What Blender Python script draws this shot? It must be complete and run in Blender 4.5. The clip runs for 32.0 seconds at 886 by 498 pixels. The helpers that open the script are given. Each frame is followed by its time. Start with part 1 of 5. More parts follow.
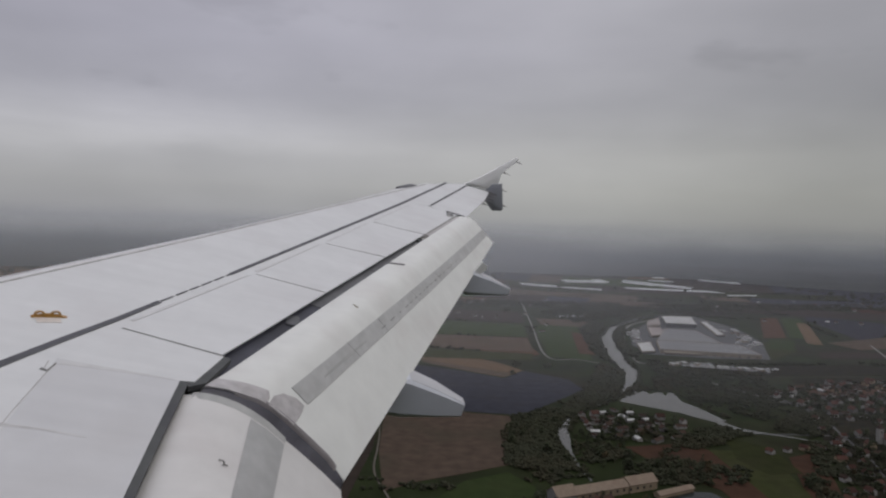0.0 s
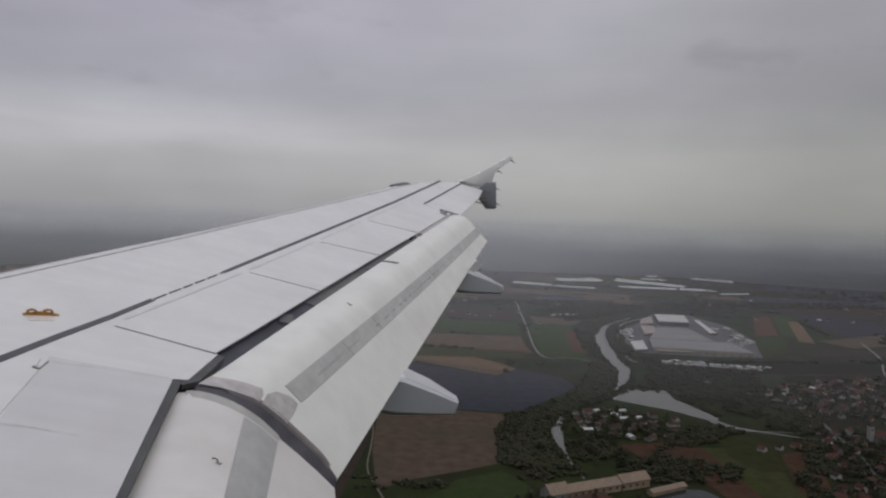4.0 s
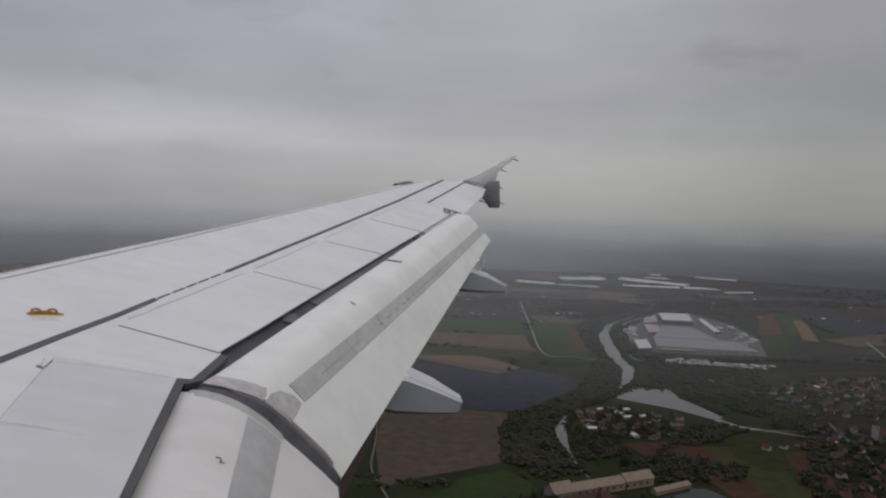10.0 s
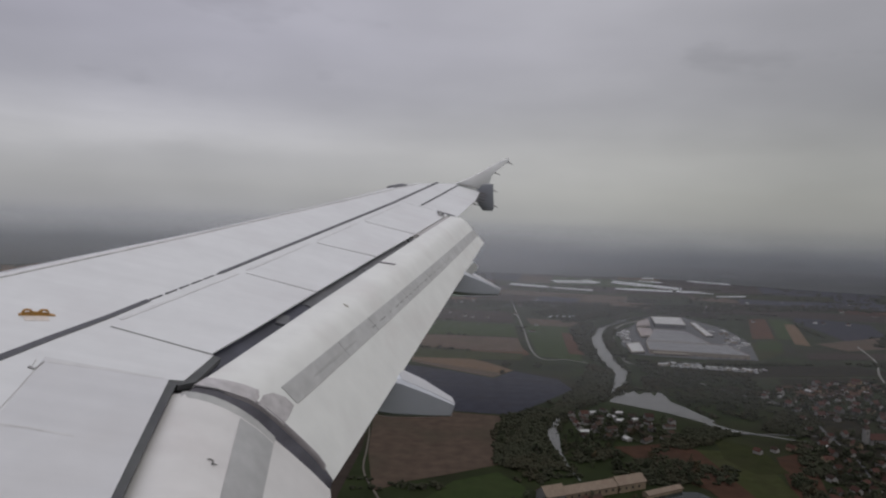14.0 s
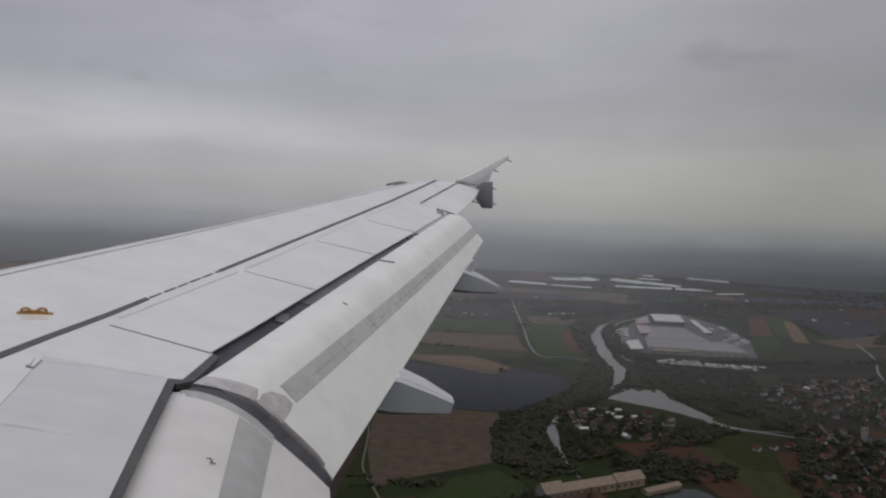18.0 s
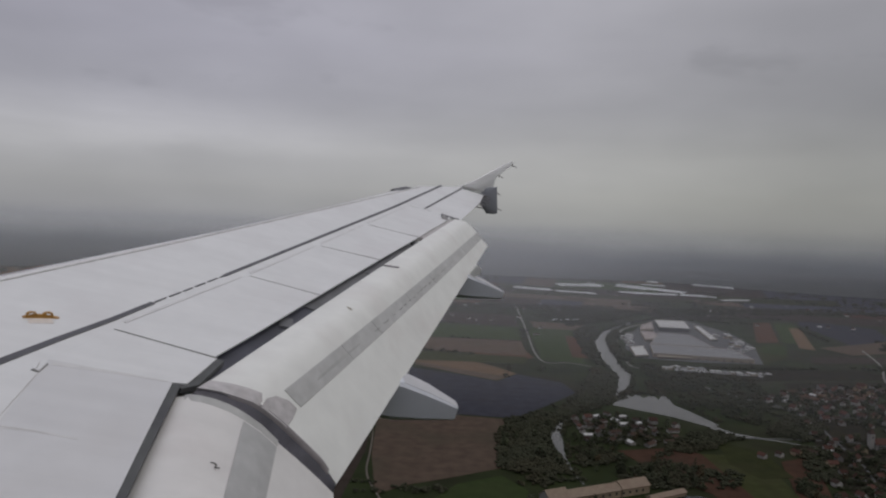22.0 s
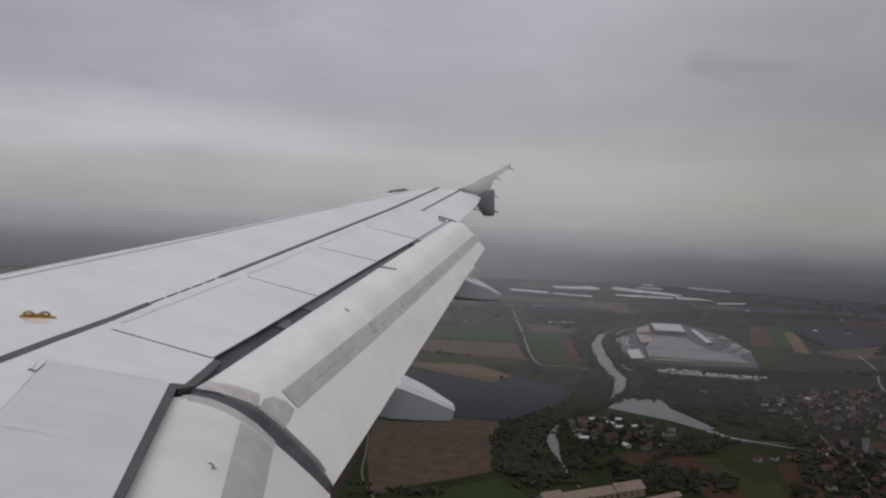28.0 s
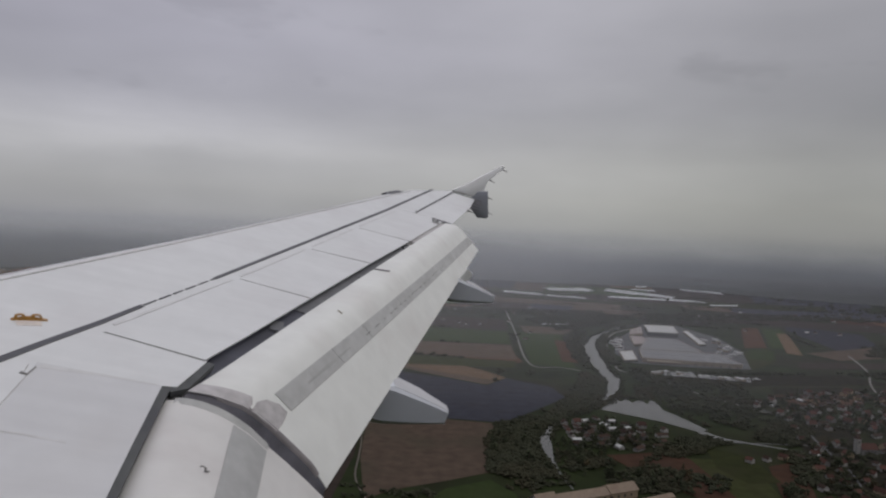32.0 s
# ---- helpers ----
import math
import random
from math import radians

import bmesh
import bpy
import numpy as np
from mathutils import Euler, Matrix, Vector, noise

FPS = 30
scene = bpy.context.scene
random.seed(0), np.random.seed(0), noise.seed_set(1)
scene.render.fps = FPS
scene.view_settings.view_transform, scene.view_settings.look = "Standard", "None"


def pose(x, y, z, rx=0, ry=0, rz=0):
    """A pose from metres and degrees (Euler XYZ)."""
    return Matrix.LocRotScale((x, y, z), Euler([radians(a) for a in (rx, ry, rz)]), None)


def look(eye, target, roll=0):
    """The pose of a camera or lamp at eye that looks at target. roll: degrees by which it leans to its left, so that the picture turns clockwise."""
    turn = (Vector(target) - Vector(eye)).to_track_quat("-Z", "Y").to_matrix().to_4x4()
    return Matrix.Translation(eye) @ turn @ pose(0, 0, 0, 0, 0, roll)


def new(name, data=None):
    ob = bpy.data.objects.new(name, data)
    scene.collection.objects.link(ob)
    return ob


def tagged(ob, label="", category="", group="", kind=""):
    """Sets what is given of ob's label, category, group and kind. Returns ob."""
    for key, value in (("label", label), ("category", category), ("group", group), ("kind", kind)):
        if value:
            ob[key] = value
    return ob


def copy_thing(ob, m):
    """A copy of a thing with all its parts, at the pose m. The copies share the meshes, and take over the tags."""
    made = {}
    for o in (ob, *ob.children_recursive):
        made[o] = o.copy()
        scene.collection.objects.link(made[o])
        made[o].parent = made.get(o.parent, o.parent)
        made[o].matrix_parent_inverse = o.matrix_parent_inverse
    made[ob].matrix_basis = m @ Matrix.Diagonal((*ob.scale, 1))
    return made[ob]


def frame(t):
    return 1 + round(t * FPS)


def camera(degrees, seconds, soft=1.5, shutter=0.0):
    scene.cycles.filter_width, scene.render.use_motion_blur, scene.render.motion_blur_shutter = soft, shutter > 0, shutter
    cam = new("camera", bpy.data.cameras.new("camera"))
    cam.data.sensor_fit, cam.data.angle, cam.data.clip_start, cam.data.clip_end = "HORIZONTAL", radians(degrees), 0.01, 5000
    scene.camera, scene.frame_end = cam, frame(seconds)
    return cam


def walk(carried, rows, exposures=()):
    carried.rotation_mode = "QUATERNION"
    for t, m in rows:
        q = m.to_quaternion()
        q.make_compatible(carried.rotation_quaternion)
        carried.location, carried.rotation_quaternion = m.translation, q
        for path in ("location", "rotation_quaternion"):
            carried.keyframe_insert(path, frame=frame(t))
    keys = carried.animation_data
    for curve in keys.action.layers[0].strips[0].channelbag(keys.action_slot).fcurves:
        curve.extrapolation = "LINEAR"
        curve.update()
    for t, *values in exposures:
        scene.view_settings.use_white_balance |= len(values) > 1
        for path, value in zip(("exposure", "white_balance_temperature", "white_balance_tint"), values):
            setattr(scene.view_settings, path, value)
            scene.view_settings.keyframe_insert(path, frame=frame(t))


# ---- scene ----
SECONDS = 32.0
cam = camera(65.0, SECONDS, soft=2.25)
# t, x, y, z, tilt, lean, turn
PATH = [
    (0, -67.92, -16.938, 360.96, 87.997, -1.721, 1.043),
    (0.5, -67.92, -16.936, 360.965, 87.989, -1.645, 0.939),
    (1, -67.93, -16.939, 360.959, 87.922, -1.756, 0.736),
    (1.5, -67.92, -16.94, 360.96, 87.925, -1.751, 0.641),
    (2, -67.92, -16.939, 360.961, 88.067, -1.893, 0.670),
    (2.5, -67.92, -16.937, 360.965, 87.996, -1.764, 0.725),
    (3, -67.93, -16.938, 360.964, 87.848, -1.734, 0.666),
    (3.5, -67.92, -16.94, 360.961, 87.864, -1.721, 0.551),
    (5.5, -67.93, -16.946, 360.956, 87.963, -1.991, 0.569),
    (6, -67.92, -16.938, 360.956, 88.182, -1.747, 0.740),
    (6.5, -67.92, -16.936, 360.959, 88.046, -1.915, 0.809),
    (7, -67.93, -16.943, 360.959, 87.716, -1.995, 0.744),
    (7.5, -67.92, -16.938, 360.963, 87.820, -2.030, 0.830),
    (8, -67.92, -16.935, 360.957, 87.517, -1.860, 0.742),
    (8.5, -67.92, -16.946, 360.953, 87.861, -1.876, 0.538),
    (9, -67.93, -16.95, 360.955, 88.600, -2.008, 0.519),
    (9.5, -67.93, -16.938, 360.959, 88.405, -1.828, 0.726),
    (10, -67.92, -16.936, 360.96, 87.769, -1.719, 0.813),
    (10.5, -67.93, -16.938, 360.968, 87.687, -1.882, 0.827),
    (11, -67.93, -16.946, 360.954, 87.858, -1.958, 0.767),
    (11.5, -67.93, -16.938, 360.965, 87.679, -1.902, 0.674),
    (12, -67.92, -16.934, 360.965, 87.595, -1.900, 0.528),
    (12.5, -67.93, -16.939, 360.963, 87.795, -2.089, 0.142),
    (13, -67.92, -16.943, 360.968, 88.014, -2.049, 0.146),
    (13.5, -67.92, -16.945, 360.963, 88.186, -2.057, 0.311),
    (14, -67.92, -16.945, 360.961, 88.002, -2.050, 0.290),
    (14.5, -67.92, -16.944, 360.96, 88.090, -1.983, 0.310),
    (16.5, -67.92, -16.945, 360.958, 88.204, -2.065, 0.452),
    (17, -67.92, -16.945, 360.951, 88.119, -2.068, 0.361),
    (17.5, -67.93, -16.941, 360.963, 87.886, -2.283, 0.178),
    (18, -67.92, -16.934, 360.969, 87.780, -2.082, 0.241),
    (18.5, -67.92, -16.937, 360.967, 87.862, -2.201, 0.164),
    (19, -67.92, -16.943, 360.952, 88.058, -2.306, 0.216),
    (19.5, -67.92, -16.948, 360.958, 88.550, -2.124, 0.111),
    (20, -67.92, -16.944, 360.966, 88.333, -2.238, 0.170),
    (20.5, -67.93, -16.946, 360.959, 88.081, -2.243, 0.230),
    (21, -67.93, -16.949, 360.951, 88.265, -2.328, 0.312),
    (21.5, -67.92, -16.944, 360.952, 88.664, -2.358, 0.502),
    (22, -67.92, -16.939, 360.965, 88.225, -2.163, 0.596),
    (22.5, -67.92, -16.945, 360.961, 88.324, -2.334, 0.468),
    (23, -67.92, -16.936, 360.972, 88.420, -2.341, 0.565),
    (23.5, -67.92, -16.94, 360.968, 88.325, -2.493, 0.645),
    (24, -67.92, -16.941, 360.967, 87.940, -2.322, 0.459),
    (24.5, -67.92, -16.932, 360.971, 87.789, -2.502, 0.435),
    (25, -67.93, -16.94, 360.965, 87.948, -2.585, 0.379),
    (25.5, -67.92, -16.94, 360.957, 87.967, -2.539, 0.270),
    (27.5, -67.92, -16.94, 360.961, 88.329, -2.328, 0.315),
    (28, -67.93, -16.946, 360.962, 88.410, -2.475, 0.332),
    (28.5, -67.92, -16.945, 360.964, 88.303, -2.483, 0.416),
    (29, -67.92, -16.948, 360.962, 88.651, -2.579, 0.129),
    (29.5, -67.93, -16.951, 360.962, 89.006, -2.463, -0.156),
    (30, -67.92, -16.953, 360.96, 88.910, -2.489, -0.196),
    (30.5, -67.93, -16.945, 360.966, 88.621, -2.613, -0.175),
    (31, -67.92, -16.942, 360.965, 88.439, -2.506, -0.177),
    (31.5, -67.92, -16.944, 360.968, 88.331, -2.501, -0.205),
    (32, -67.93, -16.946, 360.966, 88.579, -2.509, -0.198),
]
walk(cam, [(r[0], pose(*r[1:])) for r in PATH], [(0.0, 0.07), (9.0, 0.04), (12.0, 0.0), (14.0, 0.07), (18.0, 0.04), (21.0, 0.0), (23.0, -0.08), (25.0, -0.09), (28.0, 0.07), (30.0, 0.08), (32.0, 0.06)])

# ---- light: an overcast sky, brightest overhead ----
world = bpy.data.worlds.new("overcast_sky")
scene.world = world
world.use_nodes = True
wn, wl = world.node_tree.nodes, world.node_tree.links
wn.clear()


def wnode(kind, **inputs):
    n = wn.new(kind)
    for k, v in inputs.items():
        n.inputs[k].default_value = v
    return n


w_out = wnode("ShaderNodeOutputWorld")
w_bg = wnode("ShaderNodeBackground", Strength=1.0)
w_co = wnode("ShaderNodeTexCoord")
w_sep = wnode("ShaderNodeSeparateXYZ")
wl.new(w_co.outputs["Generated"], w_sep.inputs[0])
w_ramp = wnode("ShaderNodeValToRGB")
wl.new(w_sep.outputs["Z"], w_ramp.inputs[0])
SKY = [(0.0, (0.245, 0.248, 0.256)), (0.014, (0.290, 0.291, 0.292)), (0.05, (0.335, 0.332, 0.326)), (0.10, (0.365, 0.360, 0.358)),
       (0.17, (0.325, 0.320, 0.340)), (0.24, (0.350, 0.343, 0.375)), (0.36, (0.38, 0.373, 0.41)), (0.6, (0.52, 0.515, 0.55)), (1.0, (0.70, 0.69, 0.735))]
el = w_ramp.color_ramp.elements
while len(el) < len(SKY):
    el.new(0.5)
for e, (p, c) in zip(el, SKY):
    e.position, e.color = p, (*c, 1)


def cloud(scale, stretch, detail, low, high, seed):
    """A field of cloud streaks, drawn out along the horizon."""
    m = wn.new("ShaderNodeMapping")
    m.inputs["Scale"].default_value = (scale, scale, scale * stretch)
    m.inputs["Location"].default_value = (seed, seed * 0.7, seed * 1.3)
    wl.new(w_co.outputs["Generated"], m.inputs[0])
    n = wnode("ShaderNodeTexNoise", Scale=1.0, Detail=detail, Roughness=0.55)
    wl.new(m.outputs[0], n.inputs["Vector"])
    r = wn.new("ShaderNodeMapRange")
    r.inputs["From Min"].default_value, r.inputs["From Max"].default_value = 0.3, 0.7
    r.inputs["To Min"].default_value, r.inputs["To Max"].default_value = low, high
    wl.new(n.outputs[0], r.inputs[0])
    return r.outputs[0]


w_mul = wnode("ShaderNodeMath")
w_mul.operation = "MULTIPLY"
wl.new(cloud(1.3, 4.6, 3.0, 0.88, 1.12, 3.1), w_mul.inputs[0])
wl.new(cloud(4.2, 2.4, 4.0, 0.955, 1.045, 7.7), w_mul.inputs[1])
w_vec = wn.new("ShaderNodeVectorMath")
w_vec.operation = "SCALE"
wl.new(w_ramp.outputs[0], w_vec.inputs[0])


def w_range(source, lo, hi, to_lo, to_hi):
    r = wn.new("ShaderNodeMapRange")
    r.interpolation_type = "SMOOTHSTEP"
    for k, v in zip(("From Min", "From Max", "To Min", "To Max"), (lo, hi, to_lo, to_hi)):
        r.inputs[k].default_value = v
    wl.new(source, r.inputs[0])
    return r.outputs[0]


def w_math(kind, p, q):
    n = wn.new("ShaderNodeMath")
    n.operation = kind
    for k, v in enumerate((p, q)):
        if isinstance(v, float):
            n.inputs[k].default_value = v
        else:
            wl.new(v, n.inputs[k])
    return n.outputs[0]


# the brighter break in the cloud low over the land ahead of the wing, and a dimming painted in towards the right edge
# of the view
X, Z = w_sep.outputs["X"], w_math("ADD", w_sep.outputs["Z"], cloud(2.6, 3.0, 5.0, -0.022, 0.022, 21.0))
gap = w_math("MULTIPLY", w_math("MULTIPLY", w_range(Z, 0.07, 0.115, 0.0, 1.0), w_range(Z, 0.115, 0.18, 1.0, 0.0)), w_range(X, -0.45, 0.05, 0.20, 0.02))
gap = w_math("MULTIPLY", gap, cloud(3.0, 6.0, 3.0, 0.5, 1.5, 12.3))
wisp = w_range(cloud(3.4, 2.6, 4.0, 0.0, 1.0, 31.7), 0.72, 0.95, 1.0, 0.90)
right_dim = w_range(X, 0.15, 0.62, 1.03, 0.80)
wl.new(w_math("MULTIPLY", w_math("MULTIPLY", w_math("MULTIPLY", w_mul.outputs[0], wisp), right_dim), w_math("ADD", gap, 1.0)), w_vec.inputs["Scale"])
w_sky = wn.new("ShaderNodeTexSky")
w_sky.sky_type, w_sky.sun_disc = "NISHITA", False
w_sky.sun_elevation, w_sky.sun_rotation = radians(52), radians(111)
w_sum = wn.new("ShaderNodeMix")
w_sum.data_type = "RGBA"
w_sum.inputs[0].default_value = 0.004
w_tint = wn.new("ShaderNodeMix")
w_tint.data_type, w_tint.blend_type = "RGBA", "MULTIPLY"
w_tint.inputs[0].default_value = 1.0
w_side = wn.new("ShaderNodeValToRGB")
w_side.color_ramp.elements[0].color, w_side.color_ramp.elements[1].color = (0.985, 0.985, 1.035, 1), (1.0, 1.005, 0.985, 1)
wl.new(w_range(w_sep.outputs["X"], -0.45, 0.5, 0.0, 1.0), w_side.inputs[0])
wl.new(w_vec.outputs[0], w_tint.inputs["A"])
wl.new(w_side.outputs[0], w_tint.inputs["B"])
wl.new(w_tint.outputs["Result"], w_sum.inputs["A"])
wl.new(w_sky.outputs[0], w_sum.inputs["B"])
wl.new(w_sum.outputs["Result"], w_bg.inputs[0])
wl.new(w_bg.outputs[0], w_out.inputs[0])

sun_data = bpy.data.lights.new("sun", "SUN")
sun_data.energy, sun_data.angle, sun_data.color = 0.62, radians(50), (1.0, 0.97, 0.93)
sun = new("sun", sun_data)
sun.matrix_world = look((650, -250, 900), (0, 0, 0))


# ---- materials ----
def mat(name, color, rough=0.6, metal=0.0, grain=0.0, size=1.0, stain=0.0, stain_size=0.2, tint=(0.3, 0.27, 0.24), bump=0.0, spec=0.5, rand=0.0, island=0.0, streak=0.0):
    """A surface of one base colour with grain, broader stains of another tint, relief, and variation from piece to piece."""
    m = bpy.data.materials.new(name)
    m.use_nodes = True
    n, l = m.node_tree.nodes, m.node_tree.links
    b = n["Principled BSDF"]
    b.inputs["Roughness"].default_value, b.inputs["Metallic"].default_value = rough, metal
    b.inputs["Specular IOR Level"].default_value = spec
    co = n.new("ShaderNodeTexCoord")
    rgb = n.new("ShaderNodeRGB")
    rgb.outputs[0].default_value = (*color, 1)
    out = rgb.outputs[0]
    fine = n.new("ShaderNodeTexNoise")
    fine.inputs["Scale"].default_value, fine.inputs["Detail"].default_value = size, 6.0
    l.new(co.outputs["Object"], fine.inputs["Vector"])
    if grain:
        r = n.new("ShaderNodeMapRange")
        r.inputs["From Min"].default_value, r.inputs["From Max"].default_value = 0.3, 0.7
        r.inputs["To Min"].default_value, r.inputs["To Max"].default_value = 1 - grain, 1 + grain
        l.new(fine.outputs[0], r.inputs[0])
        v = n.new("ShaderNodeVectorMath")
        v.operation = "SCALE"
        l.new(out, v.inputs[0])
        l.new(r.outputs[0], v.inputs["Scale"])
        out = v.outputs[0]
    if stain:
        s = n.new("ShaderNodeTexNoise")
        s.inputs["Scale"].default_value, s.inputs["Detail"].default_value = stain_size, 4.0
        l.new(co.outputs["Object"], s.inputs["Vector"])
        r = n.new("ShaderNodeMapRange")
        r.inputs["From Min"].default_value, r.inputs["From Max"].default_value = 0.48, 0.72
        r.inputs["To Min"].default_value, r.inputs["To Max"].default_value = 0.0, stain
        l.new(s.outputs[0], r.inputs[0])
        x = n.new("ShaderNodeMix")
        x.data_type = "RGBA"
        l.new(r.outputs[0], x.inputs[0])
        l.new(out, x.inputs["A"])
        x.inputs["B"].default_value = (*tint, 1)
        out = x.outputs["Result"]
    if streak:
        # dirt drawn out along the airflow, finer across it
        for k, (sx, sy) in enumerate(((9.0, 0.7), (2.2, 0.25))):
            mp = n.new("ShaderNodeMapping")
            mp.inputs["Scale"].default_value = (sx, sy, 1.0)
            l.new(co.outputs["Object"], mp.inputs[0])
            s = n.new("ShaderNodeTexNoise")
            s.inputs["Scale"].default_value, s.inputs["Detail"].default_value = 1.0, 5.0
            l.new(mp.outputs[0], s.inputs["Vector"])
            r = n.new("ShaderNodeMapRange")
            r.inputs["From Min"].default_value, r.inputs["From Max"].default_value = 0.35, 0.7
            r.inputs["To Min"].default_value, r.inputs["To Max"].default_value = 1 + streak * 0.4, 1 - streak
            l.new(s.outputs[0], r.inputs[0])
            v = n.new("ShaderNodeVectorMath")
            v.operation = "SCALE"
            l.new(out, v.inputs[0])
            l.new(r.outputs[0], v.inputs["Scale"])
            out = v.outputs[0]
    if rand or island:
        r = n.new("ShaderNodeMapRange")
        a = max(rand, island)
        r.inputs["To Min"].default_value, r.inputs["To Max"].default_value = 1 - a, 1 + a
        if rand:
            l.new(n.new("ShaderNodeObjectInfo").outputs["Random"], r.inputs[0])
        else:
            l.new(n.new("ShaderNodeNewGeometry").outputs["Random Per Island"], r.inputs[0])
        v = n.new("ShaderNodeVectorMath")
        v.operation = "SCALE"
        l.new(out, v.inputs[0])
        l.new(r.outputs[0], v.inputs["Scale"])
        out = v.outputs[0]
    l.new(out, b.inputs["Base Color"])
    if bump:
        bp = n.new("ShaderNodeBump")
        bp.inputs["Strength"].default_value, bp.inputs["Distance"].default_value = bump, 0.02
        l.new(fine.outputs[0], bp.inputs["Height"])
        l.new(bp.outputs[0], b.inputs["Normal"])
    return m


M_SKIN = mat("wing_paint", (0.655, 0.660, 0.663), 0.36, 0, 0.03, 5.0, 0.6, 1.1, (0.575, 0.565, 0.57), 0.02, streak=0.035)
M_FLAP = mat("flap_paint", (0.715, 0.720, 0.695), 0.42, 0, 0.035, 5.0, 0.65, 1.6, (0.61, 0.59, 0.57), 0.02, streak=0.02)
M_STRIPE = mat("worn_metal_strip", (0.47, 0.47, 0.465), 0.5, 0.1, 0.10, 9.0, 0.6, 2.5, (0.36, 0.355, 0.345), 0.05)
M_RUB = mat("scuffed_metal", (0.46, 0.44, 0.44), 0.5, 0.2, 0.15, 14.0, 0.6, 5.0, (0.32, 0.29, 0.29), 0.06)
M_LIP = mat("worn_lip", (0.42, 0.42, 0.41), 0.5, 0.1, 0.12, 9.0, 0.5, 4.0, (0.30, 0.29, 0.29))
M_SEAL = mat("dark_rubber", (0.10, 0.097, 0.115), 0.7, 0, 0.25, 8.0, 0.5, 3.0, (0.12, 0.115, 0.12), 0.1)
M_GASKET = mat("grey_gasket", (0.19, 0.175, 0.185), 0.65, 0, 0.2, 8.0, 0.5, 4.0, (0.10, 0.09, 0.10), 0.1)
M_RIM = mat("worn_rim_rubber", (0.255, 0.235, 0.240), 0.6, 0, 0.2, 8.0, 0.6, 4.0, (0.16, 0.145, 0.155), 0.1)
M_SEAM = mat("seam_grey", (0.080, 0.080, 0.090), 0.6, 0, 0.15, 6.0)
M_FAINT = mat("filled_joint", (0.60, 0.595, 0.60), 0.6, 0, 0.1, 6.0)
M_COVE = mat("cove_primer", (0.20, 0.20, 0.225), 0.7, 0, 0.2, 3.0, 0.6, 1.5, (0.30, 0.30, 0.31))
# dark tone carries the shade inside the slot
M_LINER = mat("slot_shade_slate", (0.058, 0.059, 0.078), 0.6, 0, 0.2, 3.0, 0.7, 1.2, (0.04, 0.04, 0.05))
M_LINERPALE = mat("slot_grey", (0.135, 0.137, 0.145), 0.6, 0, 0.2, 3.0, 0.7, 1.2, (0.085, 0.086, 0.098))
M_SCUFF = mat("scuff_grey", (0.25, 0.245, 0.24), 0.6, 0, 0.25, 12.0)
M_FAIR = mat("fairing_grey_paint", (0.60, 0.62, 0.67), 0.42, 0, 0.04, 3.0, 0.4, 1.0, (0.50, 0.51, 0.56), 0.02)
# darker than the upper fence: the lower half's shade is in this colour
M_LOWFENCE = mat("lower_fence_shade_tone", (0.30, 0.31, 0.345), 0.42, 0, 0.04, 3.0)
M_FENCE = mat("fence_paint", (0.87, 0.87, 0.86), 0.4, 0, 0.03, 3.0)
M_SLAT = mat("slat_metal", (0.66, 0.65, 0.68), 0.4, 0.0, 0.04, 4.0)
M_HOOK = mat("orange_enamel", (0.36, 0.185, 0.035), 0.45, 0, 0.12, 30.0)
M_HOOKMIRROR = mat("hook_reflection_tone", (0.66, 0.60, 0.555), 0.5, 0, 0.1, 20.0)
M_MARK = mat("black_stencil", (0.10, 0.095, 0.09), 0.7)


M_SCRATCH = mat("brown_scrape", (0.24, 0.20, 0.13), 0.7, 0, 0.2, 20.0)
# fairing cap toned below the sides, to balance how light falls on them
M_FAIRTOP = mat("fairing_top_tone", (0.48, 0.48, 0.50), 0.45, 0, 0.05, 4.0, 0.4, 1.2, (0.45, 0.45, 0.45))
# pinker and darker than the outboard flap
M_FLAPIN = mat("inboard_flap_tone", (0.640, 0.626, 0.612), 0.42, 0, 0.035, 5.0, 0.6, 2.0, (0.56, 0.52, 0.51), 0.02, streak=0.03)
# darker copy of the wing paint: shade near the root put into the colour
M_SHROUD = mat("shaded_shroud_tone", (0.572, 0.572, 0.582), 0.45, 0, 0.03, 5.0, 0.6, 1.4, (0.55, 0.54, 0.54), 0.02, streak=0.03)
M_DULL = mat("dull_joint", (0.47, 0.46, 0.455), 0.6, 0, 0.2, 12.0)
M_SMEAR = mat("smeared_filler", (0.575, 0.57, 0.57), 0.55, 0, 0.08, 10.0, 0.5, 6.0, (0.52, 0.51, 0.505))
M_LIPSEAL = mat("lip_seal_rubber", (0.078, 0.081, 0.082), 0.7, 0, 0.15, 9.0, 0.7, 2.0, (0.055, 0.053, 0.068), 0.1)
M_STRIPEIN = mat("inboard_metal_strip", (0.40, 0.40, 0.395), 0.5, 0.1, 0.08, 9.0, 0.6, 2.5, (0.33, 0.32, 0.315), 0.05)

# ---- mesh helpers ----
def mesh_of(name, bm, material, smooth=False, angle=0.6):
    bmesh.ops.recalc_face_normals(bm, faces=bm.faces)
    me = bpy.data.meshes.new(name)
    bm.to_mesh(me)
    bm.free()
    me.materials.append(material)
    if smooth:
        me.polygons.foreach_set("use_smooth", [True] * len(me.polygons))
        me.set_sharp_from_angle(angle=angle)
    return me


def part(name, bm, material, parent, label="", smooth=False):
    ob = new(name, mesh_of(name, bm, material, smooth))
    ob.parent = parent
    if label:
        ob["label"] = label
    return ob


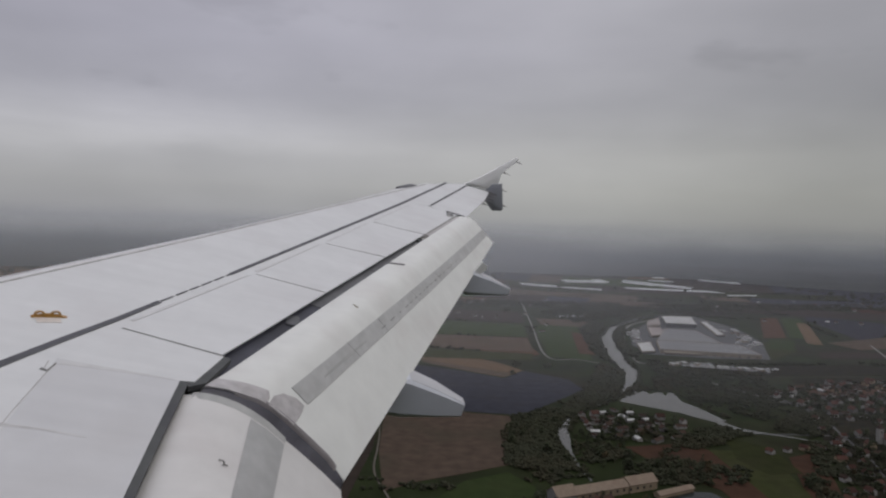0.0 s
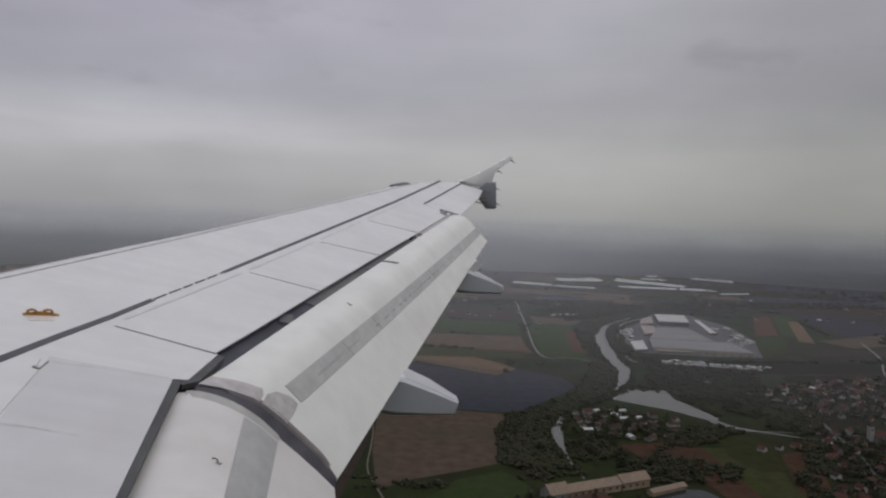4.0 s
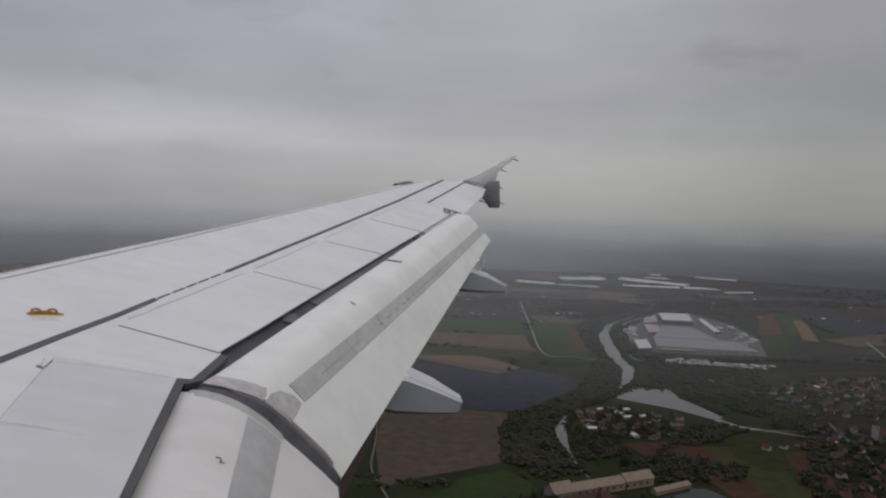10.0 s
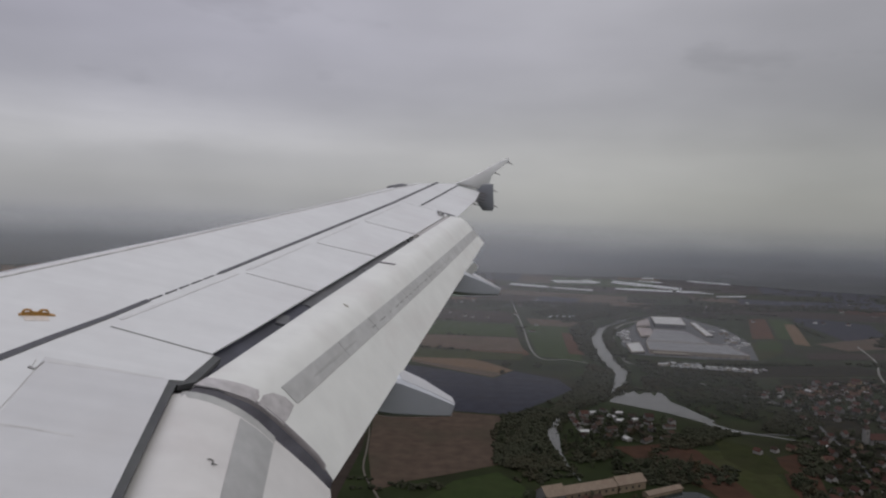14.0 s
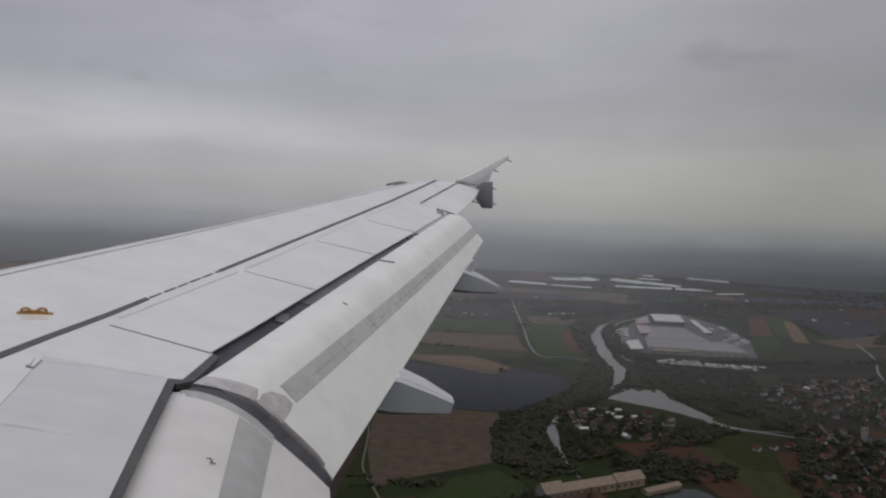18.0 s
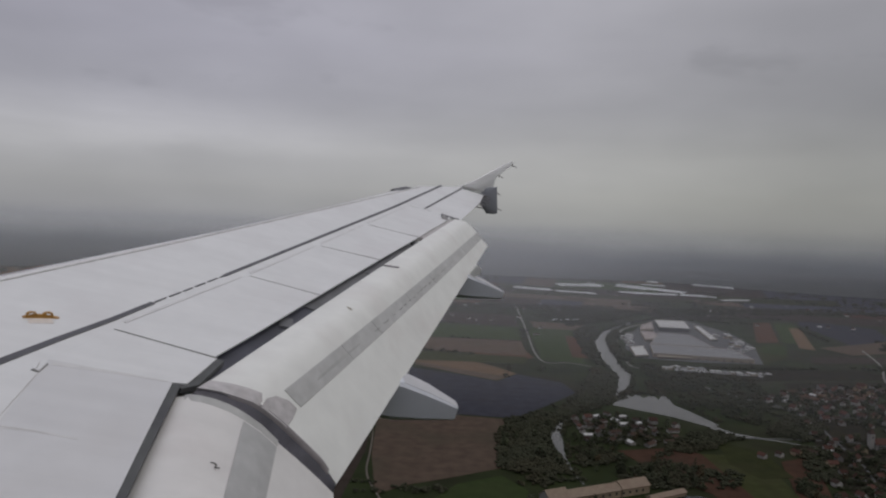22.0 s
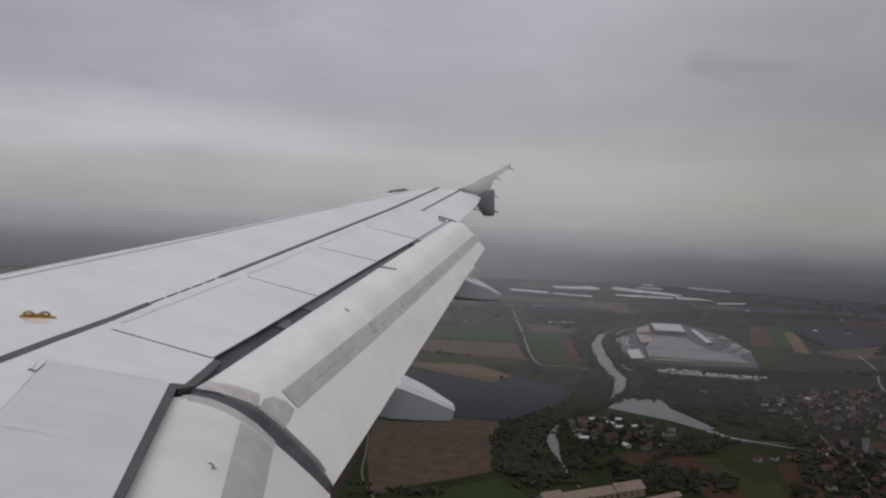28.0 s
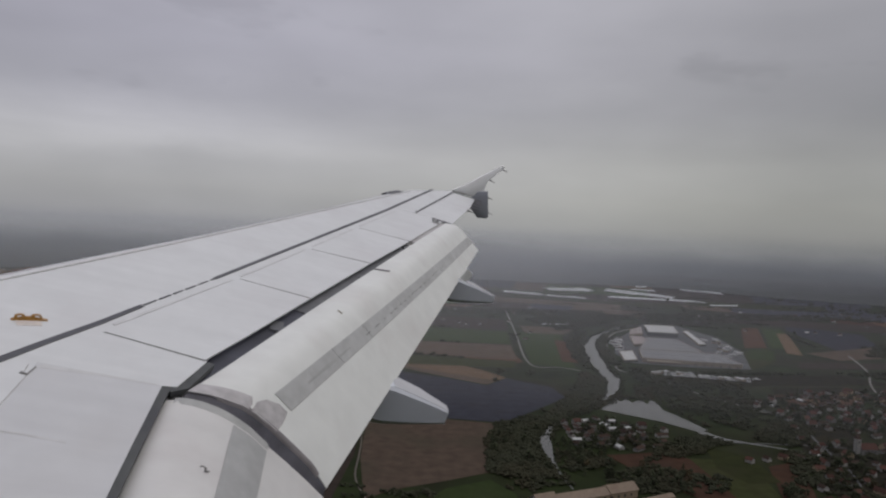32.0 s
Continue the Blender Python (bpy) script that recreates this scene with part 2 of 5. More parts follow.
def loft(rings, closed=True, caps=True):
    """A skin over rings of equally many points."""
    bm = bmesh.new()
    vs = [[bm.verts.new(p) for p in r] for r in rings]
    n = len(rings[0])
    for a, b in zip(vs, vs[1:]):
        for i in range(n if closed else n - 1):
            j = (i + 1) % n
            bm.faces.new((a[i], a[j], b[j], b[i]))
    if caps and closed:
        bm.faces.new(vs[0])
        bm.faces.new(vs[-1])
    return bm


def slab(corners, thick):
    """A plate: its upper outline, and the same moved down by thick."""
    return loft([[Vector(c) for c in corners], [Vector(c) - Vector((0, 0, thick)) for c in corners]])


def box(lo, hi, bevel=0.0):
    bm = bmesh.new()
    bmesh.ops.create_cube(bm, size=1.0, matrix=Matrix.Translation([(a + b) / 2 for a, b in zip(lo, hi)]) @ Matrix.Diagonal([b - a for a, b in zip(lo, hi)] + [1]))
    if bevel:
        bmesh.ops.bevel(bm, geom=bm.edges[:], offset=bevel, segments=2, affect="EDGES")
    return bm


def line(table, x):
    """Straight interpolation in a short table of (x, value)."""
    for (x0, v0), (x1, v1) in zip(table, table[1:]):
        if x <= x1 or (x1, v1) == table[-1]:
            return v0 + (v1 - v0) * (x - x0) / (x1 - x0)


# ---- the wing: x outboard from the aircraft's middle, y forward, z off the upper skin ----
WING = Matrix(((-0.20362, -0.93999, 0.27377, -73.1648), (0.94363, -0.26296, -0.20103, -19.6228), (0.26097, 0.21741, 0.94055, 359.447), (0, 0, 0, 1)))
wing = new("aircraft_wing")
wing.matrix_world = WING
tagged(wing, "light grey painted airliner wing with its flaps lowered in flight", "aircraft wing")

LEAD = [(2.0, -1.02), (7.1, -3.69), (9.56, -5.03), (12.27, -6.43), (14.83, -7.69), (16.0, -8.33), (17.45, -9.52)]
REAR = [(2.0, -4.30), (6.04, -4.34), (6.61, -4.57), (8.27, -5.37), (9.84, -6.08), (11.49, -6.81), (13.7, -7.80)]
HINGE = [(13.7, -8.03), (17.45, -9.63)]
TRAIL = [(2.0, -5.00), (4.83, -5.003), (5.36, -5.027), (6.04, -5.062), (6.06, -5.150), (6.27, -5.219), (6.487, -5.287), (6.49, -5.265), (7.01, -5.51), (8.20, -6.05), (9.88, -6.82), (11.53, -7.59), (13.6, -8.54)]
AIL = [(13.62, -8.72), (16.08, -9.72), (17.42, -10.17)]


def box_ring(x, rear, z=0.0):
    f, r, k = line(LEAD, x), line(rear, x), line([(2.0, 1.35), (6.4, 0.95), (17.45, 0.28)], x)
    c = f - r
    return [(x, r, z), (x, f - 0.66 * c, z + 0.002), (x, f - 0.33 * c, z + 0.002), (x, f, z), (x, f - 0.3 * c, -0.44 * k), (x, f - 0.7 * c, -0.46 * k), (x, r, -0.34 * k)]


spans = [0.7, 2.0, 4.0, 6.04, 6.61, 8.27, 9.56, 10.6, 12.27, 13.7]
part("wing_box", loft([box_ring(x, REAR) for x in spans]), M_SKIN, wing, smooth=True)
part("outer_wing_box", loft([box_ring(x, HINGE) for x in (13.7, 14.83, 16.0, 17.0, 17.45)]), M_SKIN, wing, smooth=True)


def nose_ring(x):
    f, k = line(LEAD, x), line([(2.0, 1.35), (6.4, 0.95), (17.45, 0.28)], x)
    return [(x, f + 0.002, 0.0), (x, f + 0.10 * k, -0.045 * k), (x, f + 0.19 * k, -0.12 * k), (x, f + 0.23 * k, -0.21 * k), (x, f + 0.20 * k, -0.31 * k), (x, f + 0.08 * k, -0.39 * k), (x, f - 0.06 * k, -0.42 * k), (x, f + 0.0, -0.2 * k)]


SLATS = [2.3, 4.7, 7.1, 9.56, 12.27, 14.83, 15.95]
for a, b in zip(SLATS, SLATS[1:]):
    part("slat", loft([nose_ring(a + 0.006), nose_ring((a + b) / 2), nose_ring(b - 0.006)]), M_SLAT, wing, "bare metal leading edge slat", smooth=True)
part("root_nose", loft([nose_ring(0.7), nose_ring(1.5), nose_ring(2.294)]), M_SKIN, wing, smooth=True)
part("tip_nose", loft([nose_ring(15.956), nose_ring(16.4), nose_ring(17.0), nose_ring(17.45)]), M_SKIN, wing, smooth=True)


def strip(name, pts, wide, material, z=0.0065, parent=None, thick=0.006, label=""):
    """A flat band that follows points on the skin. wide: its width at the first and the last of them."""
    rings = []
    n = len(pts) - 1
    for i, p in enumerate(pts):
        a, b = Vector(pts[max(i - 1, 0)]), Vector(pts[min(i + 1, n)])
        d = (b - a).normalized()
        s = Vector((-d.y, d.x, 0)) * (wide[0] + (wide[1] - wide[0]) * i / n) / 2
        c = Vector((p[0], p[1], z + (p[2] if len(p) > 2 else 0)))
        dn = Vector((0, 0, thick))
        rings.append([c + s, c - s, c - s - dn, c + s - dn])
    return part(name, loft(rings), material, parent or wing, label)


# seams on the upper skin
SPAR = [(5.2, -3.80), (5.9, -4.12), (6.29, -4.30), (6.76, -4.53), (7.18, -4.715)]
strip("spar_seam", SPAR, (0.058, 0.040), M_SEAM, label="dark grey sealed joint")
for a, b in ((0.02, 0.16), (0.20, 0.34), (0.38, 0.50), (0.54, 0.68), (0.72, 0.86), (0.91, 0.99)):
    p, q = Vector((7.18, -4.715)), Vector((8.15, -5.17))
    strip("seam_dash", [p + (q - p) * a, p + (q - p) * b], (0.015, 0.013), M_SEAM)
strip("spar_seam", [(8.12, -5.155), (10.84, -6.37), (13.31, -7.47), (16.88, -8.985)], (0.036, 0.055), M_SEAM, label="dark grey sealed joint")
strip("lead_seam", [(x, line(LEAD, x) - 0.05) for x in (3.0, 9.0, 15.9)], (0.009, 0.022), M_DULL)
strip("skin_joint", [(4.6, -4.315), (5.40, -4.32), (5.876, -4.34)], (0.007, 0.005), M_DULL, thick=0.003, z=0.0025)
strip("skin_joint", [(6.0, -4.37), (6.03, -4.707), (6.04, -5.03)], (0.045, 0.012), M_SMEAR, thick=0.002, z=0.001)
strip("skin_joint", [(5.28, -4.30), (5.296, -4.503), (5.286, -4.72)], (0.030, 0.012), M_SMEAR, thick=0.002, z=0.001)
strip("skin_joint", [(5.283, -4.26), (5.294, -4.50), (5.287, -4.58)], (0.006, 0.003), M_DULL, thick=0.002, z=0.0018)
strip("latch", [(5.884, -4.300), (5.872, -4.338)], (0.022, 0.012), M_SCUFF, thick=0.01)
strip("latch", [(5.868, -4.338), (5.976, -4.354)], (0.010, 0.005), M_SCUFF, thick=0.01)
strip("latch", [(5.905, -4.315), (5.985, -4.309)], (0.004, 0.003), M_DULL, thick=0.01)

# fixed panel ahead of the inboard flap
def plate(xs, front, rear, z0=0.0, z1=0.0, t0=0.05, t1=0.012, gap=0.004):
    """A panel between two lines. Each station is one span, or two where its side runs slanted."""
    rings = []
    for x in xs:
        xf, xr = x if isinstance(x, tuple) else (x, x)
        f, r = line(front, xf) - gap, line(rear, xr)
        rings.append([(xf, f, z0), (xr, r, z1), (xr, r, z1 - t1), (xf, f, z0 - t0)])
    return loft(rings)


part("inboard_shroud_panel", plate([0.7, 2.0, 4.83, 5.36, 6.04], REAR, TRAIL, gap=0.0005), M_SHROUD, wing)
part("inboard_shroud_panel", plate([6.0402, (6.06, 6.06), (6.33, 6.27), (6.607, 6.487)], REAR, TRAIL, gap=0.0005), M_SKIN, wing)
part("inboard_shroud_panel", plate([13.58, 13.64, 13.69], REAR, TRAIL, gap=0.0005), M_SKIN, wing)
EDGES = [(6.61, 6.49), (8.27, 8.20), (9.84, 9.88), (11.49, 11.53), (13.58, 13.58)]
for (af, ar), (bf, br) in zip(EDGES, EDGES[1:]):
    mids = [x for x in (7.01, 12.3) if ar + 0.05 < x < br - 0.05]
    part("spoiler", plate([(af + 0.002, ar + 0.002)] + mids + [(bf - 0.002, br - 0.002)], REAR, TRAIL, z0=0.002, z1=0.002, gap=0.0005), M_SKIN, wing, "closed light grey spoiler panel")
for (p, q), w in zip((((6.61, -4.58), (6.49, -5.27)), ((8.27, -5.38), (8.20, -6.05)), ((9.84, -6.09), (9.88, -6.82)), ((11.49, -6.82), (11.53, -7.59))), (0.009, 0.011, 0.018, 0.018)):
    strip("spoiler_joint", [p, q], (w * 0.4, w * 1.4), M_SCUFF, z=0.0050, thick=0.004)

# faint filled joint along the spoilers' hinges
for a, b in ((6.75, 8.2), (8.35, 9.75), (9.95, 11.4), (11.6, 13.4)):
    strip("hinge_joint", [(a, line(REAR, a) + 0.03), ((a + b) / 2, line(REAR, (a + b) / 2) + 0.03), (b, line(REAR, b) + 0.03)], (0.030, 0.016), M_FAINT, thick=0.002, z=0.0040)

# cove behind the rear spar, under the spoilers and flap noses
part("cove", loft([[(x, line(REAR, x) - 0.02, -0.06), (x, line(REAR, x) - 0.08, -0.30 * k), (x, line(TRAIL, x) - 0.10 * k, -0.40 * k), (x, line(TRAIL, x) - 0.10 * k, -0.44 * k), (x, line(REAR, x) - 0.02, -0.40 * k)]
                   for x, k in ((0.8, 1.0), (6.04, 1.0), (6.61, 1.0), (8.27, 0.9), (9.84, 0.8), (11.49, 0.7), (13.6, 0.6))]), M_COVE, wing, "dark cove behind the rear spar")

# liner of the slot between the spoilers and the outboard flap: added floor plates, the first with the slot's shade in
# its colour
part("slot_liner", loft([[(x, line(TRAIL, x) + 0.08, -0.050), (x, line(TRAIL, x) - 0.085 * k, -0.080 * k), (x, line(TRAIL, x) - 0.085 * k, -0.11), (x, line(TRAIL, x) + 0.08, -0.08)] for x, k in ((6.2, 1.0), (7.01, 1.0), (7.95, 0.96))]), M_LINER, wing, "added floor of the flap slot, its shade put into dark slate")
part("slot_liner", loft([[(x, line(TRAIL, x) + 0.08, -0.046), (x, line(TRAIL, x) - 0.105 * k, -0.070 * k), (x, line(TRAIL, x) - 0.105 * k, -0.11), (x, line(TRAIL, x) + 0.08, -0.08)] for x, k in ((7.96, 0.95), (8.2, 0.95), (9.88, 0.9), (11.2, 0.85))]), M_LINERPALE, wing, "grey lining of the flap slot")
part("slot_liner", loft([[(x, line(TRAIL, x) + 0.05, -0.016), (x, line(TRAIL, x) - 0.085, -0.022), (x, line(TRAIL, x) - 0.085, -0.11), (x, line(TRAIL, x) + 0.05, -0.08)] for x in (11.62, 13.55)]), M_RUB, wing, "pale grey lining of the flap slot")
# ---- flaps ----
UP = [(-0.16, -0.26), (-0.13, -0.19), (-0.08, -0.16), (0.0, -0.125), (0.06, -0.100), (0.080, -0.046), (0.095, -0.028), (0.22, -0.010), (0.33, -0.002), (0.43, -0.030), (0.53, -0.095), (0.64, -0.178), (0.83, -0.317), (0.98, -0.438), (1.135, -0.560)]
UP_END = [(-0.16, -0.26), (-0.13, -0.19), (-0.08, -0.16), (0.0, -0.125), (0.06, -0.100), (0.080, -0.040), (0.095, -0.020), (0.22, -0.018), (0.33, -0.034), (0.43, -0.050), (0.53, -0.092), (0.64, -0.156), (0.83, -0.285), (0.98, -0.392), (1.135, -0.555)]
LOW = [(1.13, -0.572), (0.80, -0.41), (0.45, -0.28), (0.15, -0.24), (-0.10, -0.29)]
INUP = [(-0.14, -0.27), (-0.10, -0.18), (-0.04, -0.11), (0.04, -0.056), (0.12, -0.036), (0.20, -0.034), (0.28, -0.042), (0.38, -0.064), (0.48, -0.100), (0.60, -0.158), (0.73, -0.244), (0.88, -0.338), (1.04, -0.446), (1.20, -0.563)]
INLOW = [(1.19, -0.575), (0.80, -0.40), (0.40, -0.27), (0.10, -0.24)]


def flap_point(x, s, z):
    k = (x - 6.1) / 7.5
    nose = (0.03 + 0.026 * 4 * k * (1 - k)) * max(0.0, 1 - max(s, 0.0) / 0.24)
    return (x, -5.16 - 3.40 * k - s * (1 - 0.295 * k) + nose, z * (1 - 0.40 * k) + 0.012 * k)


def on_curve(curve, x, s):
    """Height of a flap's upper surface; the outboard flap is flatter towards its inner end."""
    if curve is not UP:
        return line(curve, s)
    t = min(max((x - 6.07) / 0.32, 0.0), 1.0)
    return line(UP_END, s) * (1 - t) + line(UP, s) * t


outer = part("outboard_flap", loft([[flap_point(x, s, on_curve(UP, x, s)) for s, z in UP] + [flap_point(x, s, z) for s, z in LOW] for x in (6.07, 6.15, 6.25, 6.39, 8.0, 9.9, 11.8, 13.6)]), M_FLAP, wing, "lowered outboard flap in off-white paint", smooth=True)
inner = part("inboard_flap", loft([[(x, -5.058 - s, z) for s, z in INUP + INLOW] for x in (0.9, 4.0, 5.97)]), M_FLAPIN, wing, "lowered inboard flap in off-white paint", smooth=True)


def flap_band(name, xs, s0, s1, material, parent, curve=UP, inboard=False, lift=0.006, label="", bulge=0.0):
    """A band on a flap's upper surface between two chord stations, following its curve."""
    n = 20
    rings = []
    for x, a, b in xs:
        up, dn = [], []
        for i in range(n + 1):
            s = a + (b - a) * i / n
            z = on_curve(curve, x, s)
            e = lift + bulge * (1 - (2 * i / n - 1) ** 2)
            p = (x, -5.058 - s, z + e) if inboard else flap_point(x, s, z + e)
            q = (x, -5.058 - s, z - 0.004) if inboard else flap_point(x, s, z - 0.004)
            up.append(p), dn.append(q)
        rings.append(up + dn[::-1])
    return part(name, loft(rings), material, parent, label)


def strip_at(x, t):
    """Chord stations of the wear strip: t is 0 at its front edge and 1 at its rear edge."""
    return (0.510 + 0.0305 * (x - 6.3)) * (1 - t) + (0.655 + 0.0355 * (x - 6.3)) * t


PIECES = [6.36, 7.36, 8.10, 9.20, 10.20, 11.10, 12.20, 13.59]
for a, b in zip(PIECES, PIECES[1:]):
    flap_band("wear_strip", [(x, strip_at(x, 0), strip_at(x, 1)) for x in (a + 0.003, (a + b) / 2, b - 0.003)], 0, 0, M_STRIPE, outer, label="worn bare metal strip")
flap_band("wear_strip_groove", [(6.75, strip_at(6.75, 0.52), strip_at(6.75, 0.62)), (7.25, strip_at(7.25, 0.48), strip_at(7.25, 0.64)), (7.62, strip_at(7.62, 0.56), strip_at(7.62, 0.62))], 0, 0, M_LIP, outer, lift=0.008, label="dark scuffed streak")
groove_rng = random.Random(5)
x = 8.02
while x < 11.4:
    d = groove_rng.uniform(0.04, 0.16)
    t = 0.60 - 0.012 * (x - 8) + groove_rng.uniform(-0.012, 0.012)
    flap_band("wear_strip_groove", [(u, strip_at(u, t), strip_at(u, t) + w) for u, w in ((x, 0.006), (x + d / 2, 0.013), (x + d, 0.006))], 0, 0, M_SCUFF, outer, lift=0.008)
    x += d + groove_rng.uniform(0.03, 0.16)
for a, b in ((0.92, 4.2), (4.205, 5.90)):
    flap_band("wear_strip", [(x, 0.445 + 0.05 * (x - 5.1), 0.684 + 0.08 * (x - 5.3)) for x in (a, (a + b) / 2, b)], 0, 0, M_STRIPEIN, inner, curve=INUP, inboard=True, label="worn bare metal strip")
# end seals between the two flaps
flap_band("end_plate", [(6.06, 0.05, 0.475), (6.13, 0.05, 0.465), (6.185, 0.06, 0.43)], 0, 0, M_RUB, outer, lift=0.008, label="scuffed metal end plate")
flap_band("end_plate", [(6.06, 0.495, 0.69), (6.17, 0.475, 0.68), (6.25, 0.505, 0.665), (6.31, 0.58, 0.65)], 0, 0, M_RUB, outer, lift=0.008, label="scuffed metal end plate")
RIM = [0.27 + 0.78 * i / 20 for i in range(21)]
rings = []
for x, dz in ((6.094, 0.000), (6.088, 0.006), (6.078, 0.009), (6.066, 0.004), (6.058, -0.008), (6.054, -0.024)):
    row = [flap_point(x, q, line(UP_END, q) + dz * min(1.0, (q - 0.24) / 0.15)) for q in RIM]
    rings.append(row + [(p[0], p[1], p[2] - 0.03) for p in row[::-1]])
part("end_rim", loft(rings), M_RIM, outer, "worn brown-grey rubber rim of the flap end", smooth=True)
rings = []
for t, dip in ((0.0, 0.012), (0.25, 0.045), (0.55, 0.035), (0.8, 0.012), (1.0, 0.004)):
    up, dn = [], []
    for i in range(25):
        s = -0.05 + 1.18 * i / 24
        p, q = Vector((5.968, -5.058 - s, line(INUP, s))), Vector(flap_point(6.075, s, line(UP_END, s)))
        m = p.lerp(q, t)
        up.append(m - Vector((0, 0, dip))), dn.append(m - Vector((0, 0, 0.10)))
    rings.append(up + dn[::-1])
part("rubber_seal", loft(rings), M_SEAL, outer, "black rubber seal between the flaps", smooth=True)
rings = []
for x, dz in ((5.925, 0.001), (5.945, 0.003), (5.965, 0.006), (5.98, 0.010), (5.992, 0.013)):
    row = [(x, -5.058 - s, line(INUP, s) + dz * (0.35 + 0.65 * math.sin(math.pi * (s - 0.10) / 0.64))) for s in (0.10 + 0.64 * i / 14 for i in range(15))]
    rings.append(row + [(p[0], p[1], p[2] - 0.02) for p in row[::-1]])
part("end_lip", loft(rings), M_LIP, inner, "pale worn lip of the flap end", smooth=True)
strip("shroud_lip", [(4.0, -5.02, 0), (4.83, -5.022, 0), (5.36, -5.048, 0), (6.05, -5.088, 0)], (0.05, 0.055), M_LIPSEAL, z=-0.006, thick=0.03, label="grey-green rubber lip seal")
strip("corner_seal", [(6.03, -5.10, 0), (6.10, -5.19, 0), (6.49, -5.315, 0)], (0.08, 0.05), M_LIPSEAL, z=-0.008, thick=0.04)
# brackets that show in the slot ahead of the outboard flap
for x in (7.5, 9.5, 11.35):
    y = line(TRAIL, x)
    part("flap_bracket", box((x - 0.10, y - 0.085, -0.12), (x + 0.10, y + 0.03, -0.050)), M_LINERPALE, wing)
flap_band("flap_lug", [(9.72, 0.06, 0.27), (9.76, 0.06, 0.28)], 0, 0, M_GASKET, outer, lift=0.012)


def stencil(name, text, at, size, parent, tilt, turn):
    cu = bpy.data.curves.new(name, "FONT")
    cu.body, cu.size, cu.extrude = text, size, 0.001
    cu.align_x = cu.align_y = "CENTER"
    cu.materials.append(M_MARK)
    ob = new(name, cu)
    ob.parent = parent
    ob.matrix_local = Matrix.Translation(at) @ turn @ tilt
    return ob


stencil("stencil_number", "2", (5.333, -5.426, line(INUP, 0.368) + 0.006), 0.095, inner, pose(0, 0, 0, 0, 20, 0) @ Matrix.Diagonal((1.0, 0.8, 1.0, 1.0)), pose(0, 0, 0, 0, 0, -58))
strip("scratch", [flap_point(8.05, 0.29, 0.0), flap_point(8.02, 0.325, 0.0), flap_point(8.00, 0.36, 0.0)], (0.005, 0.018), M_SCRATCH, z=0.003, label="short brown scrape")

# ---- aileron and tip ----
part("aileron", loft([[(x, line(HINGE, x) - 0.012, -0.002), (x, line(AIL, x), -0.002 - 0.01), (x, line(AIL, x), -0.022), (x, line(HINGE, x) - 0.012, -0.10)] for x in (13.72, 15.0, 16.08, 17.35)]), M_SKIN, wing, "light grey aileron")
strip("aileron_gap", [(13.82, -8.085), (17.40, -9.61)], (0.03, 0.04), M_SEAM)
strip("aileron_end_gap", [(17.40, -9.63), (17.38, -10.16)], (0.05, 0.07), M_SEAM, z=0.004)
strip("aileron_root_gap", [(13.66, -8.40), (13.66, -8.70)], (0.16, 0.03), M_SEAM, z=0.004)
strip("flap_cap", [(13.30, -8.35), (13.66, -8.42)], (0.12, 0.13), M_SCUFF, z=0.012)
strip("flap_cap_slot", [(13.42, -8.40), (13.64, -8.46)], (0.03, 0.03), M_SEAM, z=0.018)
strip("flap_cap_slot", [(13.46, -8.33), (13.66, -8.37)], (0.03, 0.03), M_SEAM, z=0.018)


def fin(name, outline, x, thick, lean, material, label):
    """An upright plate with thin edges at the tip."""
    cy, cz = sum(p[0] for p in outline) / len(outline), sum(p[1] for p in outline) / len(outline)
    rings = []
    for side, sc in ((-1, 0.93), (-0.5, 1.0), (0.5, 1.0), (1, 0.93)):
        rings.append([(x + side * thick / 2 + lean * z, cy + (y - cy) * sc, cz + (z - cz) * sc) for y, z in outline])
    return part(name, loft(rings), material, wing, label, smooth=True)


fin("upper_tip_fence", [(-9.52, -0.02), (-9.62, 0.05), (-9.90, 0.26), (-10.25, 0.59), (-10.55, 0.86), (-10.64, 0.91), (-10.69, 0.88), (-10.62, 0.78), (-10.42, 0.53), (-10.36, 0.42), (-10.36, 0.20), (-10.20, 0.02)], 17.5, 0.05, 0.16, M_FENCE, "swept wingtip fence in pale grey")
fin("lower_tip_fence", [(-10.10, 0.02), (-10.20, 0.16), (-10.44, 0.24), (-10.52, 0.02), (-10.65, -0.34), (-10.62, -0.39), (-10.40, -0.44), (-10.14, -0.24), (-10.11, -0.12)], 17.5, 0.05, 0.02, M_LOWFENCE, "lower half of the wingtip fence, its shade put into a blue-grey tone")


def wick(at, way):
    """A static discharge wick: a thin tapered rod."""
    a, b = Vector(at), Vector(at) + Vector(way)
    d = (b - a).normalized()
    u = d.cross(Vector((0, 0, 1))).normalized()
    v = d.cross(u)
    rings = [[p + (u * math.cos(t) + v * math.sin(t)) * r for t in (0, 1.57, 3.14, 4.71)] for p, r in ((a, 0.018), (a.lerp(b, 0.4), 0.013), (b, 0.005))]
    part("static_wick", loft(rings), M_GASKET, wing, "thin dark static wick")


for x in (15.6, 16.0, 16.4, 16.8, 17.1, 17.35):
    wick((x, line(AIL, x), -0.015), (0.0, -0.20, -0.01))
for y, z in ((-10.66, 0.82), (-10.42, 0.50), (-10.48, 0.10), (-10.61, -0.25)):
    wick((17.5 + (0.16 if z > 0.3 else 0.02) * z, y + 0.03, z), (0.0, -0.16, -0.02))
